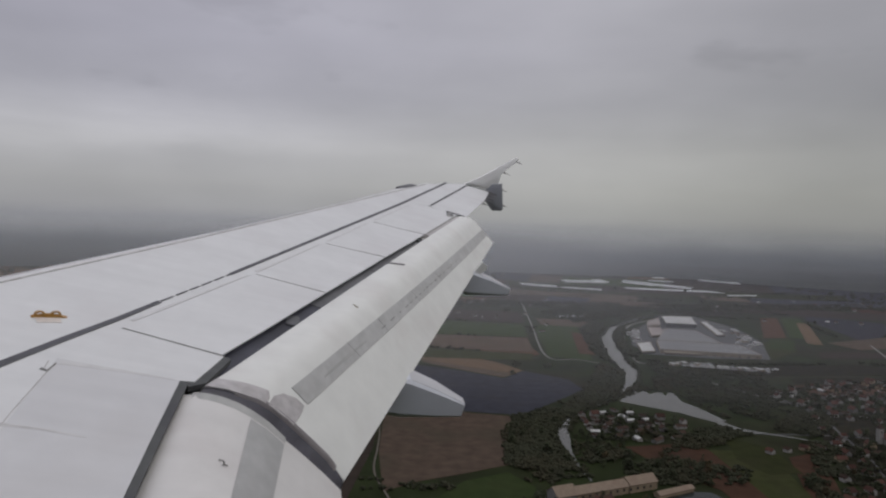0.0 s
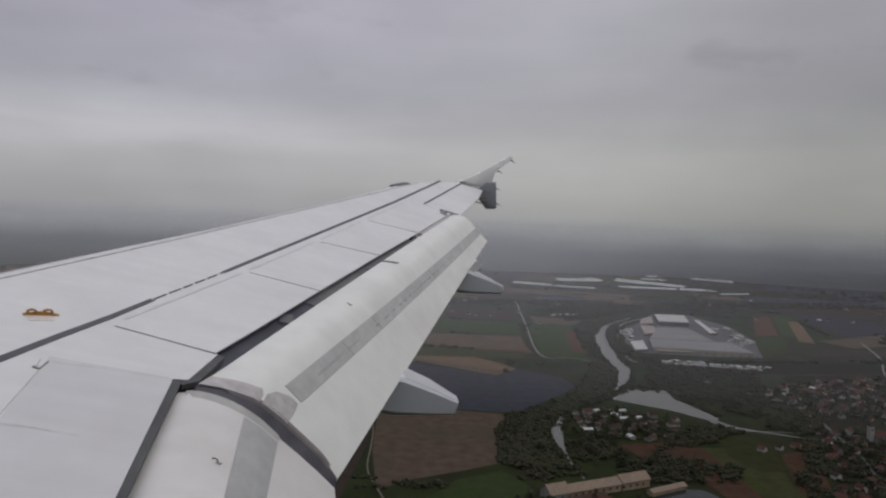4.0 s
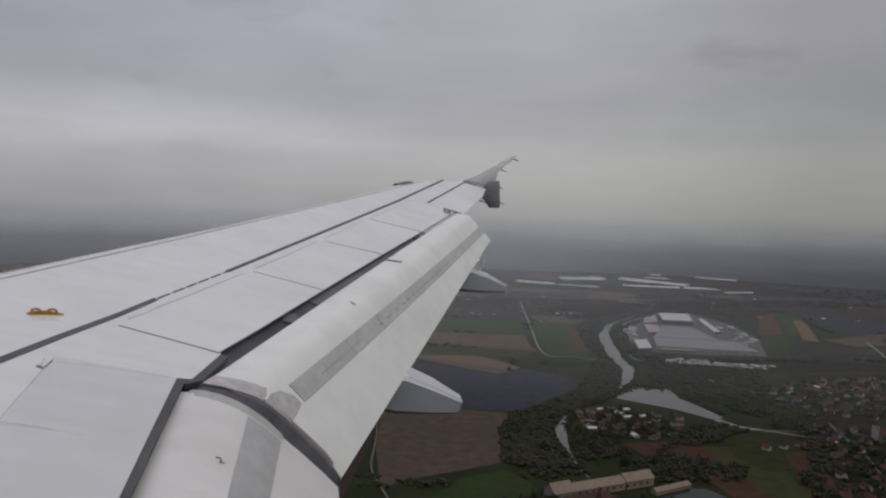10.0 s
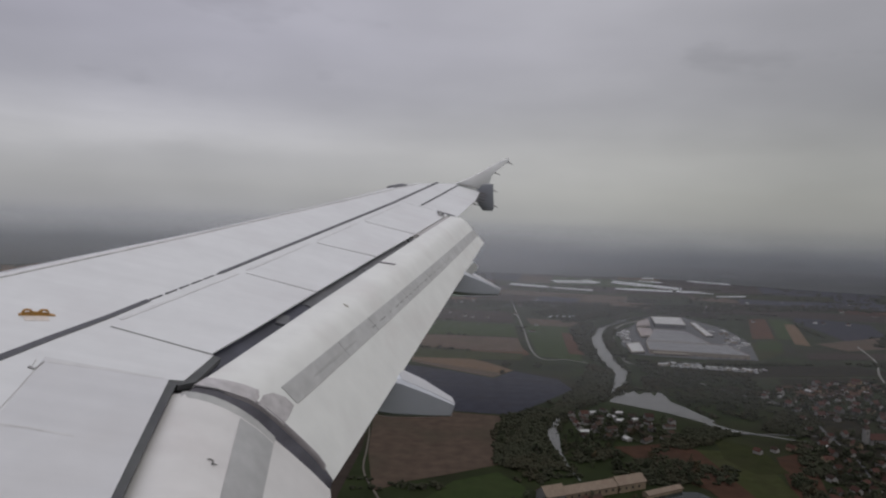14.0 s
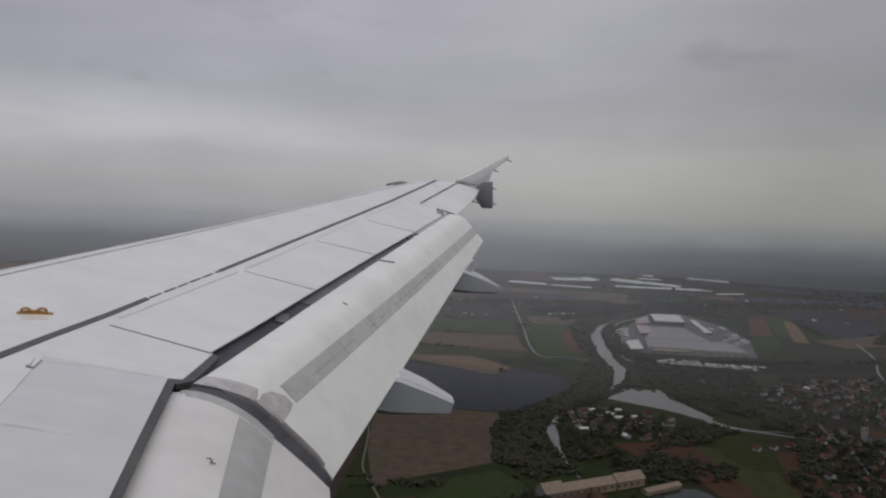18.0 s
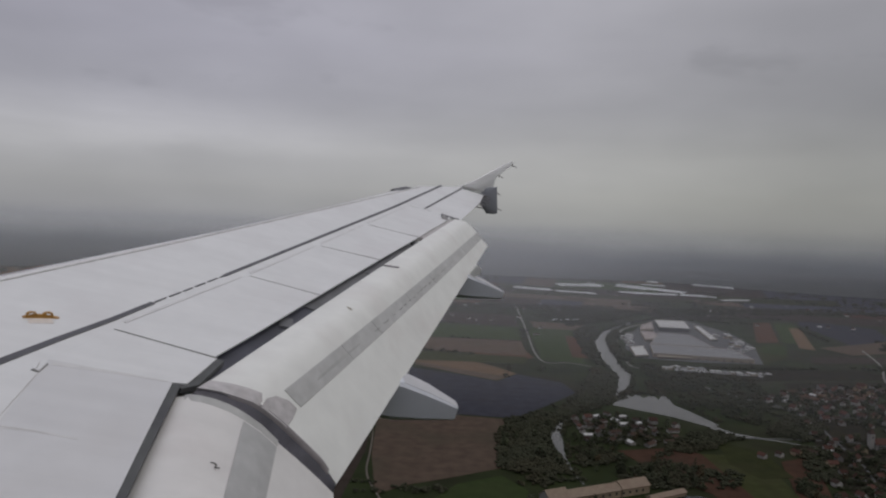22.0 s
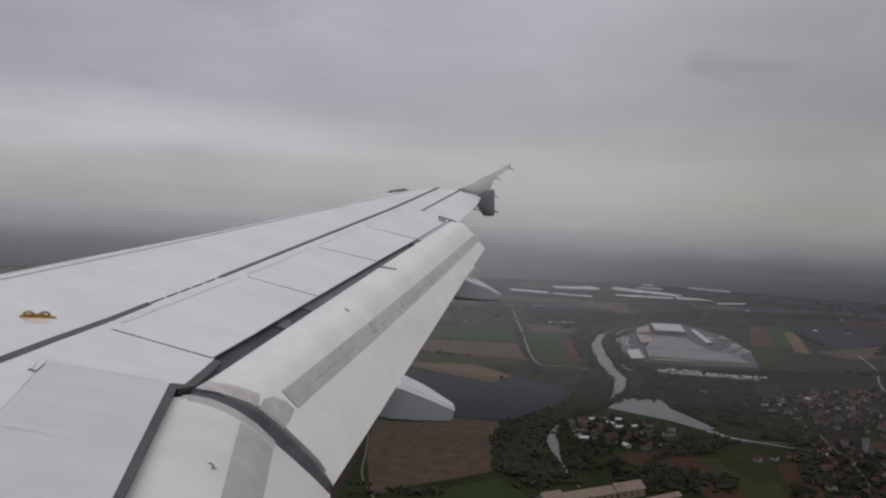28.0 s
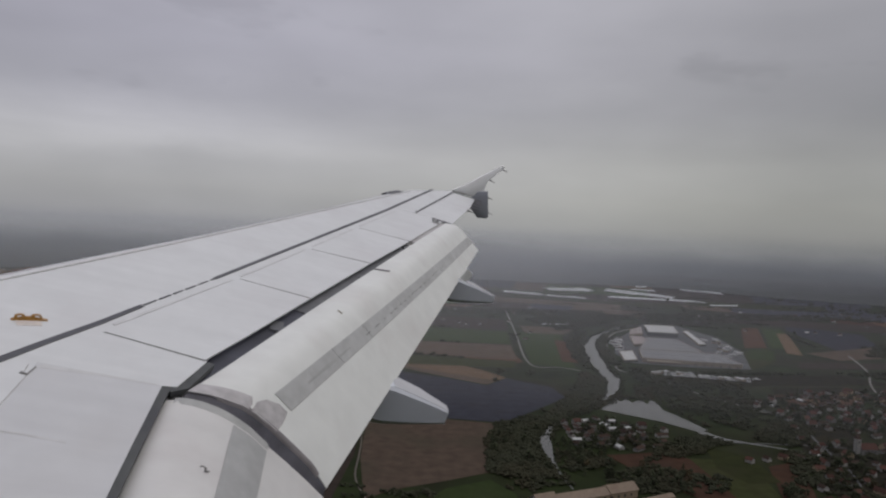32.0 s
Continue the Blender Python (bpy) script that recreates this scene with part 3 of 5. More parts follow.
# dark lamp housing on the leading edge near the tip
part("tip_light", loft([[(x, line(LEAD, x) + 0.03 + w, h) for w, h in ((-0.07, 0.0), (-0.02, 0.022 * k), (0.06, 0.02 * k), (0.10, -0.04), (0.0, -0.05))] for x, k in ((14.80, 0.1), (14.95, 0.35), (15.3, 0.35), (15.5, 0.1))]), M_SEAM, wing, "dark leading edge lamp housing", smooth=True)


# ---- flap track fairings under the trailing edge ----
def fairing(x, stations, label):
    """A boat-shaped fairing: rings of (y, top, bottom, half width)."""
    rings = []
    for y, t, b, w in stations:
        h = t - b
        rings.append([(x - w * 0.8, y, t), (x + w * 0.8, y, t), (x + w, y, t - 0.08 * h), (x + w, y, b + 0.16 * h), (x + w * 0.6, y, b), (x - w * 0.6, y, b), (x - w, y, b + 0.16 * h), (x - w, y, t - 0.08 * h)])
    f = part("flap_track_fairing", loft(rings), M_FAIR, wing, label, smooth=True)
    y0, t0, b0, w0 = stations[2]
    y1, t1, b1, w1 = stations[-1]
    part("fairing_cap", loft([[(x - w * 0.8, y, t + 0.004), (x + w * 0.8, y, t + 0.004), (x + w * 0.8, y, t - 0.01), (x - w * 0.8, y, t - 0.01)] for y, t, b, w in stations[2:]]), M_FAIRTOP, f, "upper face toned darker to temper the light from above")
    return f


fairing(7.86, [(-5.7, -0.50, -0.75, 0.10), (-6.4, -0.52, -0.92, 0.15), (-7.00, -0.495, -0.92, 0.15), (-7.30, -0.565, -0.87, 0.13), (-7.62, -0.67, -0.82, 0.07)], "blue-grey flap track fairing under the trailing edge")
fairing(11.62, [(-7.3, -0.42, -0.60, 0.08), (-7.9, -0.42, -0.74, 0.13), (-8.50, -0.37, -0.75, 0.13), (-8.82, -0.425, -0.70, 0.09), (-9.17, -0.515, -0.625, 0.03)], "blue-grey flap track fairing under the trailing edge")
part("fairing_hinge", loft([[(x, -8.52, -0.38), (x, -8.60, -0.20), (x, -8.69, -0.25), (x, -8.69, -0.32), (x, -8.60, -0.42)] for x in (11.57, 11.63)]), M_FLAP, wing)

# ---- rope hook on the upper skin ----
hook = new("rope_hook")
hook.parent = wing
hook["label"] = "orange enamelled escape rope hook"
hook.matrix_local = Matrix.Translation((6.555, -4.115, 0.004)) @ pose(0, 0, 0, 0, 0, -63.5) @ Matrix.Diagonal((0.86, 0.86, 0.96, 1.0))


def hook_outline(r_in):
    """Two eyes side by side on a flat foot."""
    bm = bmesh.new()
    for cx in (-0.056, 0.056):
        n = 16
        ring = []
        for i in range(n):
            a = 2 * math.pi * i / n
            ro = 0.038
            hs = 0.58
            ring.append([(cx + ro * math.cos(a), -0.010, 0.021 + ro * hs * math.sin(a)), (cx + ro * math.cos(a), 0.010, 0.021 + ro * hs * math.sin(a)),
                         (cx + r_in * math.cos(a), 0.010, 0.021 + r_in * hs * math.sin(a)), (cx + r_in * math.cos(a), -0.010, 0.021 + r_in * hs * math.sin(a))])
        vs = [[bm.verts.new(p) for p in q] for q in ring]
        for i in range(n):
            p, q = vs[i], vs[(i + 1) % n]
            for j in range(4):
                bm.faces.new((p[j], p[(j + 1) % 4], q[(j + 1) % 4], q[j]))
    return bm


part("eyes", hook_outline(0.023), M_HOOK, hook)
part("foot", loft([[(-0.114, -0.018, 0), (0.140, -0.018, 0), (0.098, -0.012, 0.010), (0.030, -0.008, 0.024), (-0.030, -0.008, 0.024), (-0.098, -0.012, 0.010)], [(-0.114, 0.018, 0), (0.140, 0.018, 0), (0.098, 0.012, 0.010), (0.030, 0.008, 0.024), (-0.030, 0.008, 0.024), (-0.098, 0.012, 0.010)]]), M_HOOK, hook)
# the hook's reflection in the skin, painted as a faint orange patch
part("hook_reflection", slab([(-0.085, -0.10, 0.0005), (0.085, -0.10, 0.0005), (0.085, 0.02, 0.0005), (-0.085, 0.02, 0.0005)], 0.003), M_HOOKMIRROR, hook, "hook's faint orange reflection painted on the skin")

# ---- the aircraft's unseen side: added to close the view behind, and to shade the wing's root ----
# grey chosen dark so that the hull throws little light on the root
M_HULL = mat("dark_hull_tone", (0.15, 0.155, 0.17), 0.5, 0, 0.02, 2.0)
EYE_W = (1.866, -5.303, 2.322)


def hull_point(r, a, y):
    return (r * math.cos(a), y, 2.02 + r * math.sin(a))


def hull():
    """A length of the round fuselage with one window opening beside the eye."""
    bm = bmesh.new()
    angles = sorted({radians(d) for d in range(-90, 271, 10)} | {radians(d) for d in (-2.6, 3.2, 8.6, 14.0)})
    ys = [-14.0, -11.0, -9.0, -7.0, -6.0, -5.50, -5.47, -5.39, -5.29, -5.21, -5.18, -5.0, -4.0, -2.0, 0.0, 3.0, 6.0]
    for r, flip in ((1.985, False), (1.955, True)):
        grid = {(i, j): bm.verts.new(hull_point(r, a, y)) for i, a in enumerate(angles[:-1]) for j, y in enumerate(ys)}
        n = len(angles) - 1
        for i in range(n):
            for j in range(len(ys) - 1):
                mid = (angles[i] + angles[i + 1]) / 2
                if radians(-2.7) < mid < radians(14.1) and -5.48 < (ys[j] + ys[j + 1]) / 2 < -5.20:
                    continue
                bm.faces.new([grid[k] for k in ((i, j), ((i + 1) % n, j), ((i + 1) % n, j + 1), (i, j + 1))])
    return bm


fuselage = tagged(new("aircraft_fuselage", mesh_of("aircraft_fuselage", hull(), M_HULL, True)), "unseen side of the airliner fuselage, kept dark to shade the wing", "aircraft fuselage", kind="structure")
fuselage.matrix_world = WING

# ---- the land below: level ground at z = 0, rising a little far off ----
rng = random.Random(7)
M_LAND = mat("damp_meadow", (0.018, 0.024, 0.009), 0.7, 0, 0.35, 0.012, 0.8, 0.0035, (0.027, 0.021, 0.015), spec=0.03)
FIELD_MATS = [
    mat("ploughed_red_earth", (0.085, 0.045, 0.028), 0.75, 0, 0.16, 0.05, 0.5, 0.01, (0.060, 0.040, 0.029), rand=0.15, spec=0.03),
    mat("ploughed_dark_earth", (0.036, 0.028, 0.023), 0.75, 0, 0.2, 0.05, 0.5, 0.01, (0.046, 0.034, 0.026), rand=0.15, spec=0.03),
    mat("slate_earth", (0.034, 0.035, 0.045), 0.75, 0, 0.2, 0.04, 0.4, 0.012, (0.044, 0.040, 0.042), rand=0.15, spec=0.03),
    mat("winter_wheat", (0.029, 0.043, 0.014), 0.75, 0, 0.15, 0.05, 0.5, 0.01, (0.040, 0.048, 0.020), rand=0.2, spec=0.03),
    mat("olive_meadow", (0.029, 0.033, 0.012), 0.75, 0, 0.2, 0.05, 0.5, 0.01, (0.040, 0.035, 0.021), rand=0.2, spec=0.03),
    mat("stubble", (0.112, 0.076, 0.048), 0.75, 0, 0.15, 0.06, 0.5, 0.01, (0.085, 0.060, 0.040), rand=0.10, spec=0.03),
    mat("brown_fallow", (0.078, 0.057, 0.043), 0.75, 0, 0.2, 0.05, 0.7, 0.008, (0.058, 0.052, 0.036), rand=0.15, spec=0.03),
    mat("wet_red_loam", (0.050, 0.028, 0.019), 0.8, 0, 0.2, 0.05, 0.6, 0.012, (0.028, 0.021, 0.017), spec=0.03),
    # ground with the dim right side of the view put into its colour
    mat("dimmed_dark_ground", (0.021, 0.019, 0.014), 0.85, 0, 0.35, 0.06, 0.7, 0.03, (0.030, 0.026, 0.013), spec=0.03),
]
M_WATER = mat("silty_river_water", (0.075, 0.076, 0.068), 0.14, 0, 0.1, 0.2, bump=0.03, spec=0.22)
M_POND = mat("dark_pond_water", (0.020, 0.024, 0.023), 0.2, 0, 0.1, 0.2, spec=0.12)
M_ROAD = mat("pale_gravel_track", (0.14, 0.135, 0.12), 0.9, 0, 0.15, 0.3)
M_TRACK = mat("earth_track", (0.095, 0.080, 0.065), 0.9, 0, 0.15, 0.3)
M_ASPHALT = mat("asphalt_yard", (0.060, 0.060, 0.063), 0.85, 0, 0.2, 0.15, 0.5, 0.03, (0.085, 0.083, 0.08))
M_LEAF = mat("dull_foliage", (0.038, 0.040, 0.026), 0.95, 0, 0.12, 0.5, 0.6, 0.008, (0.044, 0.035, 0.022), island=0.13, spec=0.05)
M_LEAF2 = mat("autumn_foliage", (0.050, 0.038, 0.018), 0.8, 0, 0.3, 0.8, rand=0.3, spec=0.2)
M_LEAF3 = mat("green_foliage", (0.029, 0.034, 0.017), 0.8, 0, 0.3, 0.8, rand=0.35, spec=0.2)
M_BARK = mat("bark", (0.07, 0.055, 0.045), 0.9, 0, 0.2, 3.0)
M_WALL = mat("white_render", (0.21, 0.203, 0.19), 0.85, 0, 0.08, 1.0, rand=0.5)
M_OCHRE = mat("ochre_render", (0.22, 0.17, 0.115), 0.85, 0, 0.08, 1.0, 0.4, 0.15, (0.42, 0.32, 0.20))
M_TILE = mat("red_roof_tiles", (0.054, 0.026, 0.020), 0.85, 0, 0.2, 1.5, 0.4, 0.3, (0.085, 0.040, 0.030), rand=0.4, spec=0.15)
M_TILE2 = mat("brown_roof_tiles", (0.042, 0.027, 0.021), 0.85, 0, 0.2, 1.5, rand=0.4, spec=0.15)
M_TILE3 = mat("ochre_roof", (0.180, 0.136, 0.098), 0.8, 0, 0.15, 0.6, 0.6, 0.12, (0.15, 0.10, 0.072))
M_GLASS = mat("dark_window_glass", (0.03, 0.035, 0.04), 0.15)
M_ROOFGREY = mat("grey_roof_membrane", (0.165, 0.165, 0.17), 0.75, 0, 0.08, 0.08, 0.5, 0.03, (0.17, 0.17, 0.175))
M_ROOFPALE = mat("pale_metal_roof", (0.40, 0.40, 0.39), 0.6, 0, 0.05, 0.2)
M_DARKWALL = mat("dark_metal_wall", (0.09, 0.09, 0.092), 0.7, 0, 0.1, 0.2)
M_PINKROOF = mat("pinkish_gravel_roof", (0.26, 0.22, 0.21), 0.8, 0, 0.15, 0.08, 0.6, 0.03, (0.34, 0.32, 0.31))
M_SKYLIGHT = mat("milky_skylight", (0.150, 0.152, 0.155), 0.3, 0, 0.08, 0.5)
M_CLAD = mat("beige_cladding", (0.27, 0.235, 0.19), 0.7, 0, 0.08, 0.3)
M_FOIL = mat("white_greenhouse_foil", (0.50, 0.51, 0.51), 0.4, 0, 0.2, 0.02, 0.6, 0.01, (0.35, 0.36, 0.37), rand=0.15)
M_VAN = mat("white_vehicle_paint", (0.42, 0.42, 0.41), 0.35, rand=0.3)
M_TYRE = mat("tyre_rubber", (0.03, 0.03, 0.03), 0.8)


def rise(x, y):
    d = math.hypot(x, y)
    k = min(max((d - 4100) / 800, 0), 1)
    return k * k * (3 - 2 * k) * (70 + 26 * noise.noise(Vector((x / 900, y / 900, 2.0)))) + 3 * k


def put(ob, label, category, group="", kind=""):
    return tagged(ob, label, category, group, kind)


# one sheet of ground
radii = [0, 200, 400, 700, 1100, 1700, 2300, 3000, 3600, 4000, 4150, 4300, 4450, 4600, 4750, 4900, 5100]
rings = [[(r * math.sin(a), r * math.cos(a), rise(r * math.sin(a), r * math.cos(a))) for a in (2 * math.pi * i / 180 for i in range(180))] for r in radii[1:]]
bm = loft(rings, caps=False)
bm.verts.ensure_lookup_table()
bm.faces.new([bm.verts[i] for i in range(180)])
ground = new("ground", mesh_of("ground", bm, M_LAND, True))
put(ground, "dull green and brown farmland under an overcast sky", "ground", kind="structure")


def patch(name, outline, z, material, label, category, kind="structure", group="", thick=0.5):
    ob = new(name, mesh_of(name, slab([(x, y, rise(x, y) + z) for x, y in outline], thick), material))
    return put(ob, label, category, group, kind)


def ribbon(name, pts, wide, z, material, label, category, kind="structure"):
    """A road or a stream: a band along a smoothed line, with its own width at each point."""
    fine = []
    n = len(pts)
    for i in range(n - 1):
        p0, p1, p2, p3 = [Vector((*pts[max(0, min(n - 1, j))], 0)) for j in (i - 1, i, i + 1, i + 2)]
        w0, w1 = wide[min(i, len(wide) - 1)], wide[min(i + 1, len(wide) - 1)]
        for j in range(6):
            t = j / 6
            q = 0.5 * ((2 * p1) + (p2 - p0) * t + (2 * p0 - 5 * p1 + 4 * p2 - p3) * t * t + (3 * p1 - p0 - 3 * p2 + p3) * t ** 3)
            fine.append((q, w0 + (w1 - w0) * t))
    fine.append((Vector((*pts[-1], 0)), wide[-1]))
    rr = []
    for i, (p, w) in enumerate(fine):
        d = (fine[min(i + 1, len(fine) - 1)][0] - fine[max(i - 1, 0)][0]).normalized()
        s = Vector((-d.y, d.x, 0)) * w / 2
        h = Vector((0, 0, rise(p.x, p.y) + z))
        rr.append([p + s + h, p - s + h, p - s + h - Vector((0, 0, 0.5)), p + s + h - Vector((0, 0, 0.5))])
    ob = new(name, mesh_of(name, loft(rr), material))
    return put(ob, label, category, "", kind)


# ---- water ----
RIVER = [(1010, 3200), (860, 3020), (746, 2891), (660, 2782), (533, 2565), (452, 2325), (426, 2154), (395, 1896), (392, 1761), (352, 1615), (306, 1500), (258, 1434), (196, 1355), (158, 1294), (137, 1225), (130, 1165), (129, 1099), (130, 1031), (138, 971)]
BEDS = [12, 14, 17, 22, 32, 42, 42, 38, 36, 22, 8, 3, 3, 12, 21, 19, 6, 4, 3]
ribbon("river", RIVER, BEDS, 0.45, M_WATER, "grey river winding between wooded banks", "river")
patch("weir_pool", [(288, 1443), (346, 1558), (349, 1521), (370, 1551), (373, 1515), (390, 1535), (404, 1545), (404, 1504), (423, 1548), (430, 1523), (424, 1458), (441, 1414), (465, 1318), (443, 1296), (390, 1364)], 0.62, M_WATER, "wide grey pool of the river above a weir", "water")
ARM = [(446, 1300), (471, 1259), (526, 1231), (579, 1205), (650, 1190)]
ribbon("river_arm", ARM, [20, 17, 8, 3, 2], 0.5, M_WATER, "narrow grey side arm of the river", "river")
patch("pond", [(215, 900), (235, 928), (264, 943), (298, 944), (312, 915), (315, 868), (328, 816), (287, 790), (229, 815), (244, 854), (232, 881)], 0.45, M_POND, "still grey pond beside the inn", "pond")

# ---- roads ----
ribbon("farm_road", [(258, 4100), (267, 3543), (225, 2561), (198, 1941), (278, 1898), (343, 1847)], [9, 8, 6.5, 5.5, 4, 4], 0.6, M_ROAD, "pale farm road between fields", "road")
ribbon("field_path", [(-205, 1300), (-188, 1168), (-182, 1079), (-175, 978), (-143, 877), (-120, 800)], [2, 2, 2.5, 2.5, 2.5, 2.5], 0.6, M_TRACK, "dull earth path along a ploughed field", "road")
ribbon("river_road", [(780, 2850), (625, 2662), (534, 2430), (470, 2133), (444, 1905), (458, 1868)], [9, 9, 9, 8, 7, 6], 0.62, M_ROAD, "pale road along the river bank", "road")
ribbon("lane", [(1330, 2320), (1223, 2048), (1102, 1833), (1037, 1693)], [6, 6, 5, 5], 0.6, M_ROAD, "pale lane leading into the village", "road")
ribbon("lane", [(490, 1905), (511, 1840), (562, 1649), (629, 1521), (667, 1447)], [6, 5, 5, 5, 5], 0.6, M_ROAD, "pale lane by the trading estate", "road")
ribbon("village_street", [(650, 1552), (671, 1384), (644, 1240), (612, 1092), (564, 957), (553, 801)], [5, 5, 5, 4, 3, 3], 0.6, M_ASPHALT, "grey village street", "road")
ribbon("village_street", [(1148, 1729), (937, 1421), (807, 1227), (644, 1240), (476, 1238)], [5, 5, 5, 5, 5], 0.63, M_ASPHALT, "grey village street", "road")

# ---- fields: those that stand out, then a patchwork to the distance ----
NAMED = [
    ([(-151, 1978), (-35, 1913), (54, 1818), (113, 1728), (57, 1640), (-37, 1708), (-147, 1796)], 5), ([(-160, 1757), (-37, 1695), (57, 1628), (113, 1721), (214, 1641), (229, 1540), (148, 1419), (68, 1309), (-41, 1323), (-154, 1363)], 2),
    ([(-147, 1830), (-20, 1745), (80, 1690), (57, 1640), (-37, 1708), (-147, 1796)], 6), ([(-33, 2079), (156, 2170), (185, 1960), (120, 1880), (60, 1900)], 0),
    ([(205, 1940), (320, 1890), (401, 2606), (232, 2560)], 3), ([(300, 1990), (345, 1980), (385, 2380), (345, 2400)], 0),
    ([(-195, 1327), (-41, 1315), (51, 1299), (32, 1179), (28, 1030), (-44, 984), (-108, 947), (-155, 905), (-178, 1065)], 6), ([(-91, 873), (-45, 953), (21, 995), (54, 941), (55, 886), (20, 820), (-80, 820)], 3), ([(-330, 860), (-200, 850), (-190, 1080), (-200, 1290), (-330, 1280)], 1), ([(-140, 870), (-120, 800), (-85, 815), (-95, 880)], 7),
    ([(225, 1135), (345, 1168), (364, 1130), (372, 930), (395, 760), (336, 746), (326, 869), (316, 954), (271, 1016)], 7), ([(364, 1135), (459, 1136), (440, 970), (420, 820), (395, 760), (372, 930)], 4), ([(485, 1110), (559, 1147), (505, 1012), (450, 860), (425, 860), (440, 970)], 7), ([(419, 1208), (476, 1157), (470, 1035), (415, 1023), (392, 1091)], 4), ([(532, 1024), (604, 1240), (669, 1416), (761, 1354), (628, 819), (500, 783)], 8),
    # some right-hand strips take the dimmed dark ground as well
    ([(756, 1661), (1139, 1729), (1100, 1681), (745, 1594)], 7), ([(785, 1736), (1198, 1826), (1165, 1774), (765, 1673)], 8), ([(518, 1823), (1095, 1959), (1196, 1840), (575, 1731)], 8), ([(767, 1622), (974, 1654), (937, 1593), (732, 1552)], 0), ([(957, 2286), (1112, 2435), (999, 2141), (847, 1979)], 4),
    ([(1250, 2981), (1333, 3006), (1104, 2432), (1016, 2412)], 0), ([(1346, 3003), (1421, 2978), (1206, 2424), (1116, 2428)], 3), ([(1339, 2849), (1387, 2851), (1157, 2287), (1122, 2325)], 5),
    ([(1528, 3155), (1438, 2968), (1356, 2423), (1607, 2608), (1740, 2923)], 2), ([(1200, 2347), (1611, 2583), (1426, 2295), (1235, 2210)], 6),
    ([(933, 2187), (1014, 2373), (1098, 2363), (1003, 2163)], 3), ([(1072, 2151), (1658, 2236), (1625, 2126), (1017, 2040)], 1),
    ([(-323, 2017), (165, 1962), (150, 1864), (-329, 1852)], 4), ([(-361, 2265), (177, 2243), (170, 1989), (-371, 2035)], 6), ([(-391, 2631), (196, 2557), (182, 2269), (-408, 2289)], 3),
    ([(259, 2559), (402, 2540), (472, 2710), (261, 2749)], 6), ([(-431, 2999), (219, 2928), (203, 2593), (-450, 2663)], 1),
]
LABELS = ["reddish brown ploughed field", "dark brown ploughed field", "slate grey bare field", "green field of young wheat", "olive green meadow strip", "tan stubble field strip", "brown fallow field", "dark red-brown ploughed field", "dark ground plot dimmed towards the right edge"]
for i, (outline, k) in enumerate(NAMED):
    patch("field", outline, 0.22 + 0.012 * i, FIELD_MATS[k], LABELS[k], "field", "structure", "fields")


def inside(x, y, poly):
    hit = False
    for (x0, y0), (x1, y1) in zip(poly, poly[1:] + poly[:1]):
        if (y0 > y) != (y1 > y) and x < (x1 - x0) * (y - y0) / (y1 - y0) + x0:
            hit = not hit
    return hit


VILLAGE = [(649, 1569), (879, 1703), (1206, 1760), (910, 1317), (770, 1304), (652, 1412)]
QUARTER = [(622, 1240), (736, 1261), (861, 1244), (747, 1027), (619, 819), (499, 818), (475, 922)]
HAMLET = [(184, 1310), (258, 1374), (324, 1328), (391, 1278), (349, 1220), (325, 1179), (241, 1153), (183, 1168)]
ESTATE = [(486, 1957), (713, 1991), (1004, 1998), (1115, 2491), (996, 2949), (730, 2994), (602, 2644), (512, 2267)]
KEEP = [[(649, 1569), (1226, 1746), (1175, 1265), (803, 786), (413, 711), (420, 1023), (496, 1189), (566, 1255), (634, 1399)], HAMLET, ESTATE, [(60, 779), (439, 782), (532, 1566), (364, 1827), (476, 2639), (751, 3104), (571, 3096), (366, 2635), (329, 1854), (41, 1018)]]
turn = radians(-14)
far_fields = [[] for _ in FIELD_MATS]
count = 0
v = 740.0
while v < 4800:
    deep = rng.uniform(70, 150) * (1.3 + v / 3800)
    u = -3900.0 - rng.uniform(0, 100)
    while u < 4200:
        long = rng.uniform(70, 300) * (1.3 + v / 5000)
        cs = [(u, v), (u + long - 4, v), (u + long - 4, v + deep - 4), (u, v + deep - 4)]
        cs = [(x * math.cos(turn) - y * math.sin(turn), x * math.sin(turn) + y * math.cos(turn)) for x, y in cs]
        cx, cy = sum(c[0] for c in cs) / 4, sum(c[1] for c in cs) / 4
        ok = cy > 760 and math.hypot(cx, cy) < 4700 and abs(cx) < cy * 1.1 + 300
        for c in cs + [(cx, cy)]:
            ok = ok and not any(inside(*c, k) for k in KEEP)
        ok = ok and not any(inside(*c, o) for c in cs + [(cx, cy)] for o, k in NAMED) and not any(inside(cx, cy, o) for o, k in NAMED)
        if ok and rng.random() < 0.86:
            # darker kinds to the right: the view's dim edge put into field colours
            k = rng.choice((0, 1, 1, 2, 2, 3, 4, 7, 6, 8) if cx > 0.3 * cy else (0, 1, 2, 2, 3, 4, 4, 6, 6, 6, 7, 5))
            if math.hypot(cx, cy) < 3000 and count < 260:
                patch("field", cs, 0.10, FIELD_MATS[k], LABELS[k], "field", "structure", "fields")
                count += 1
            else:
                far_fields[k].append(cs)
        u += long
    v += deep
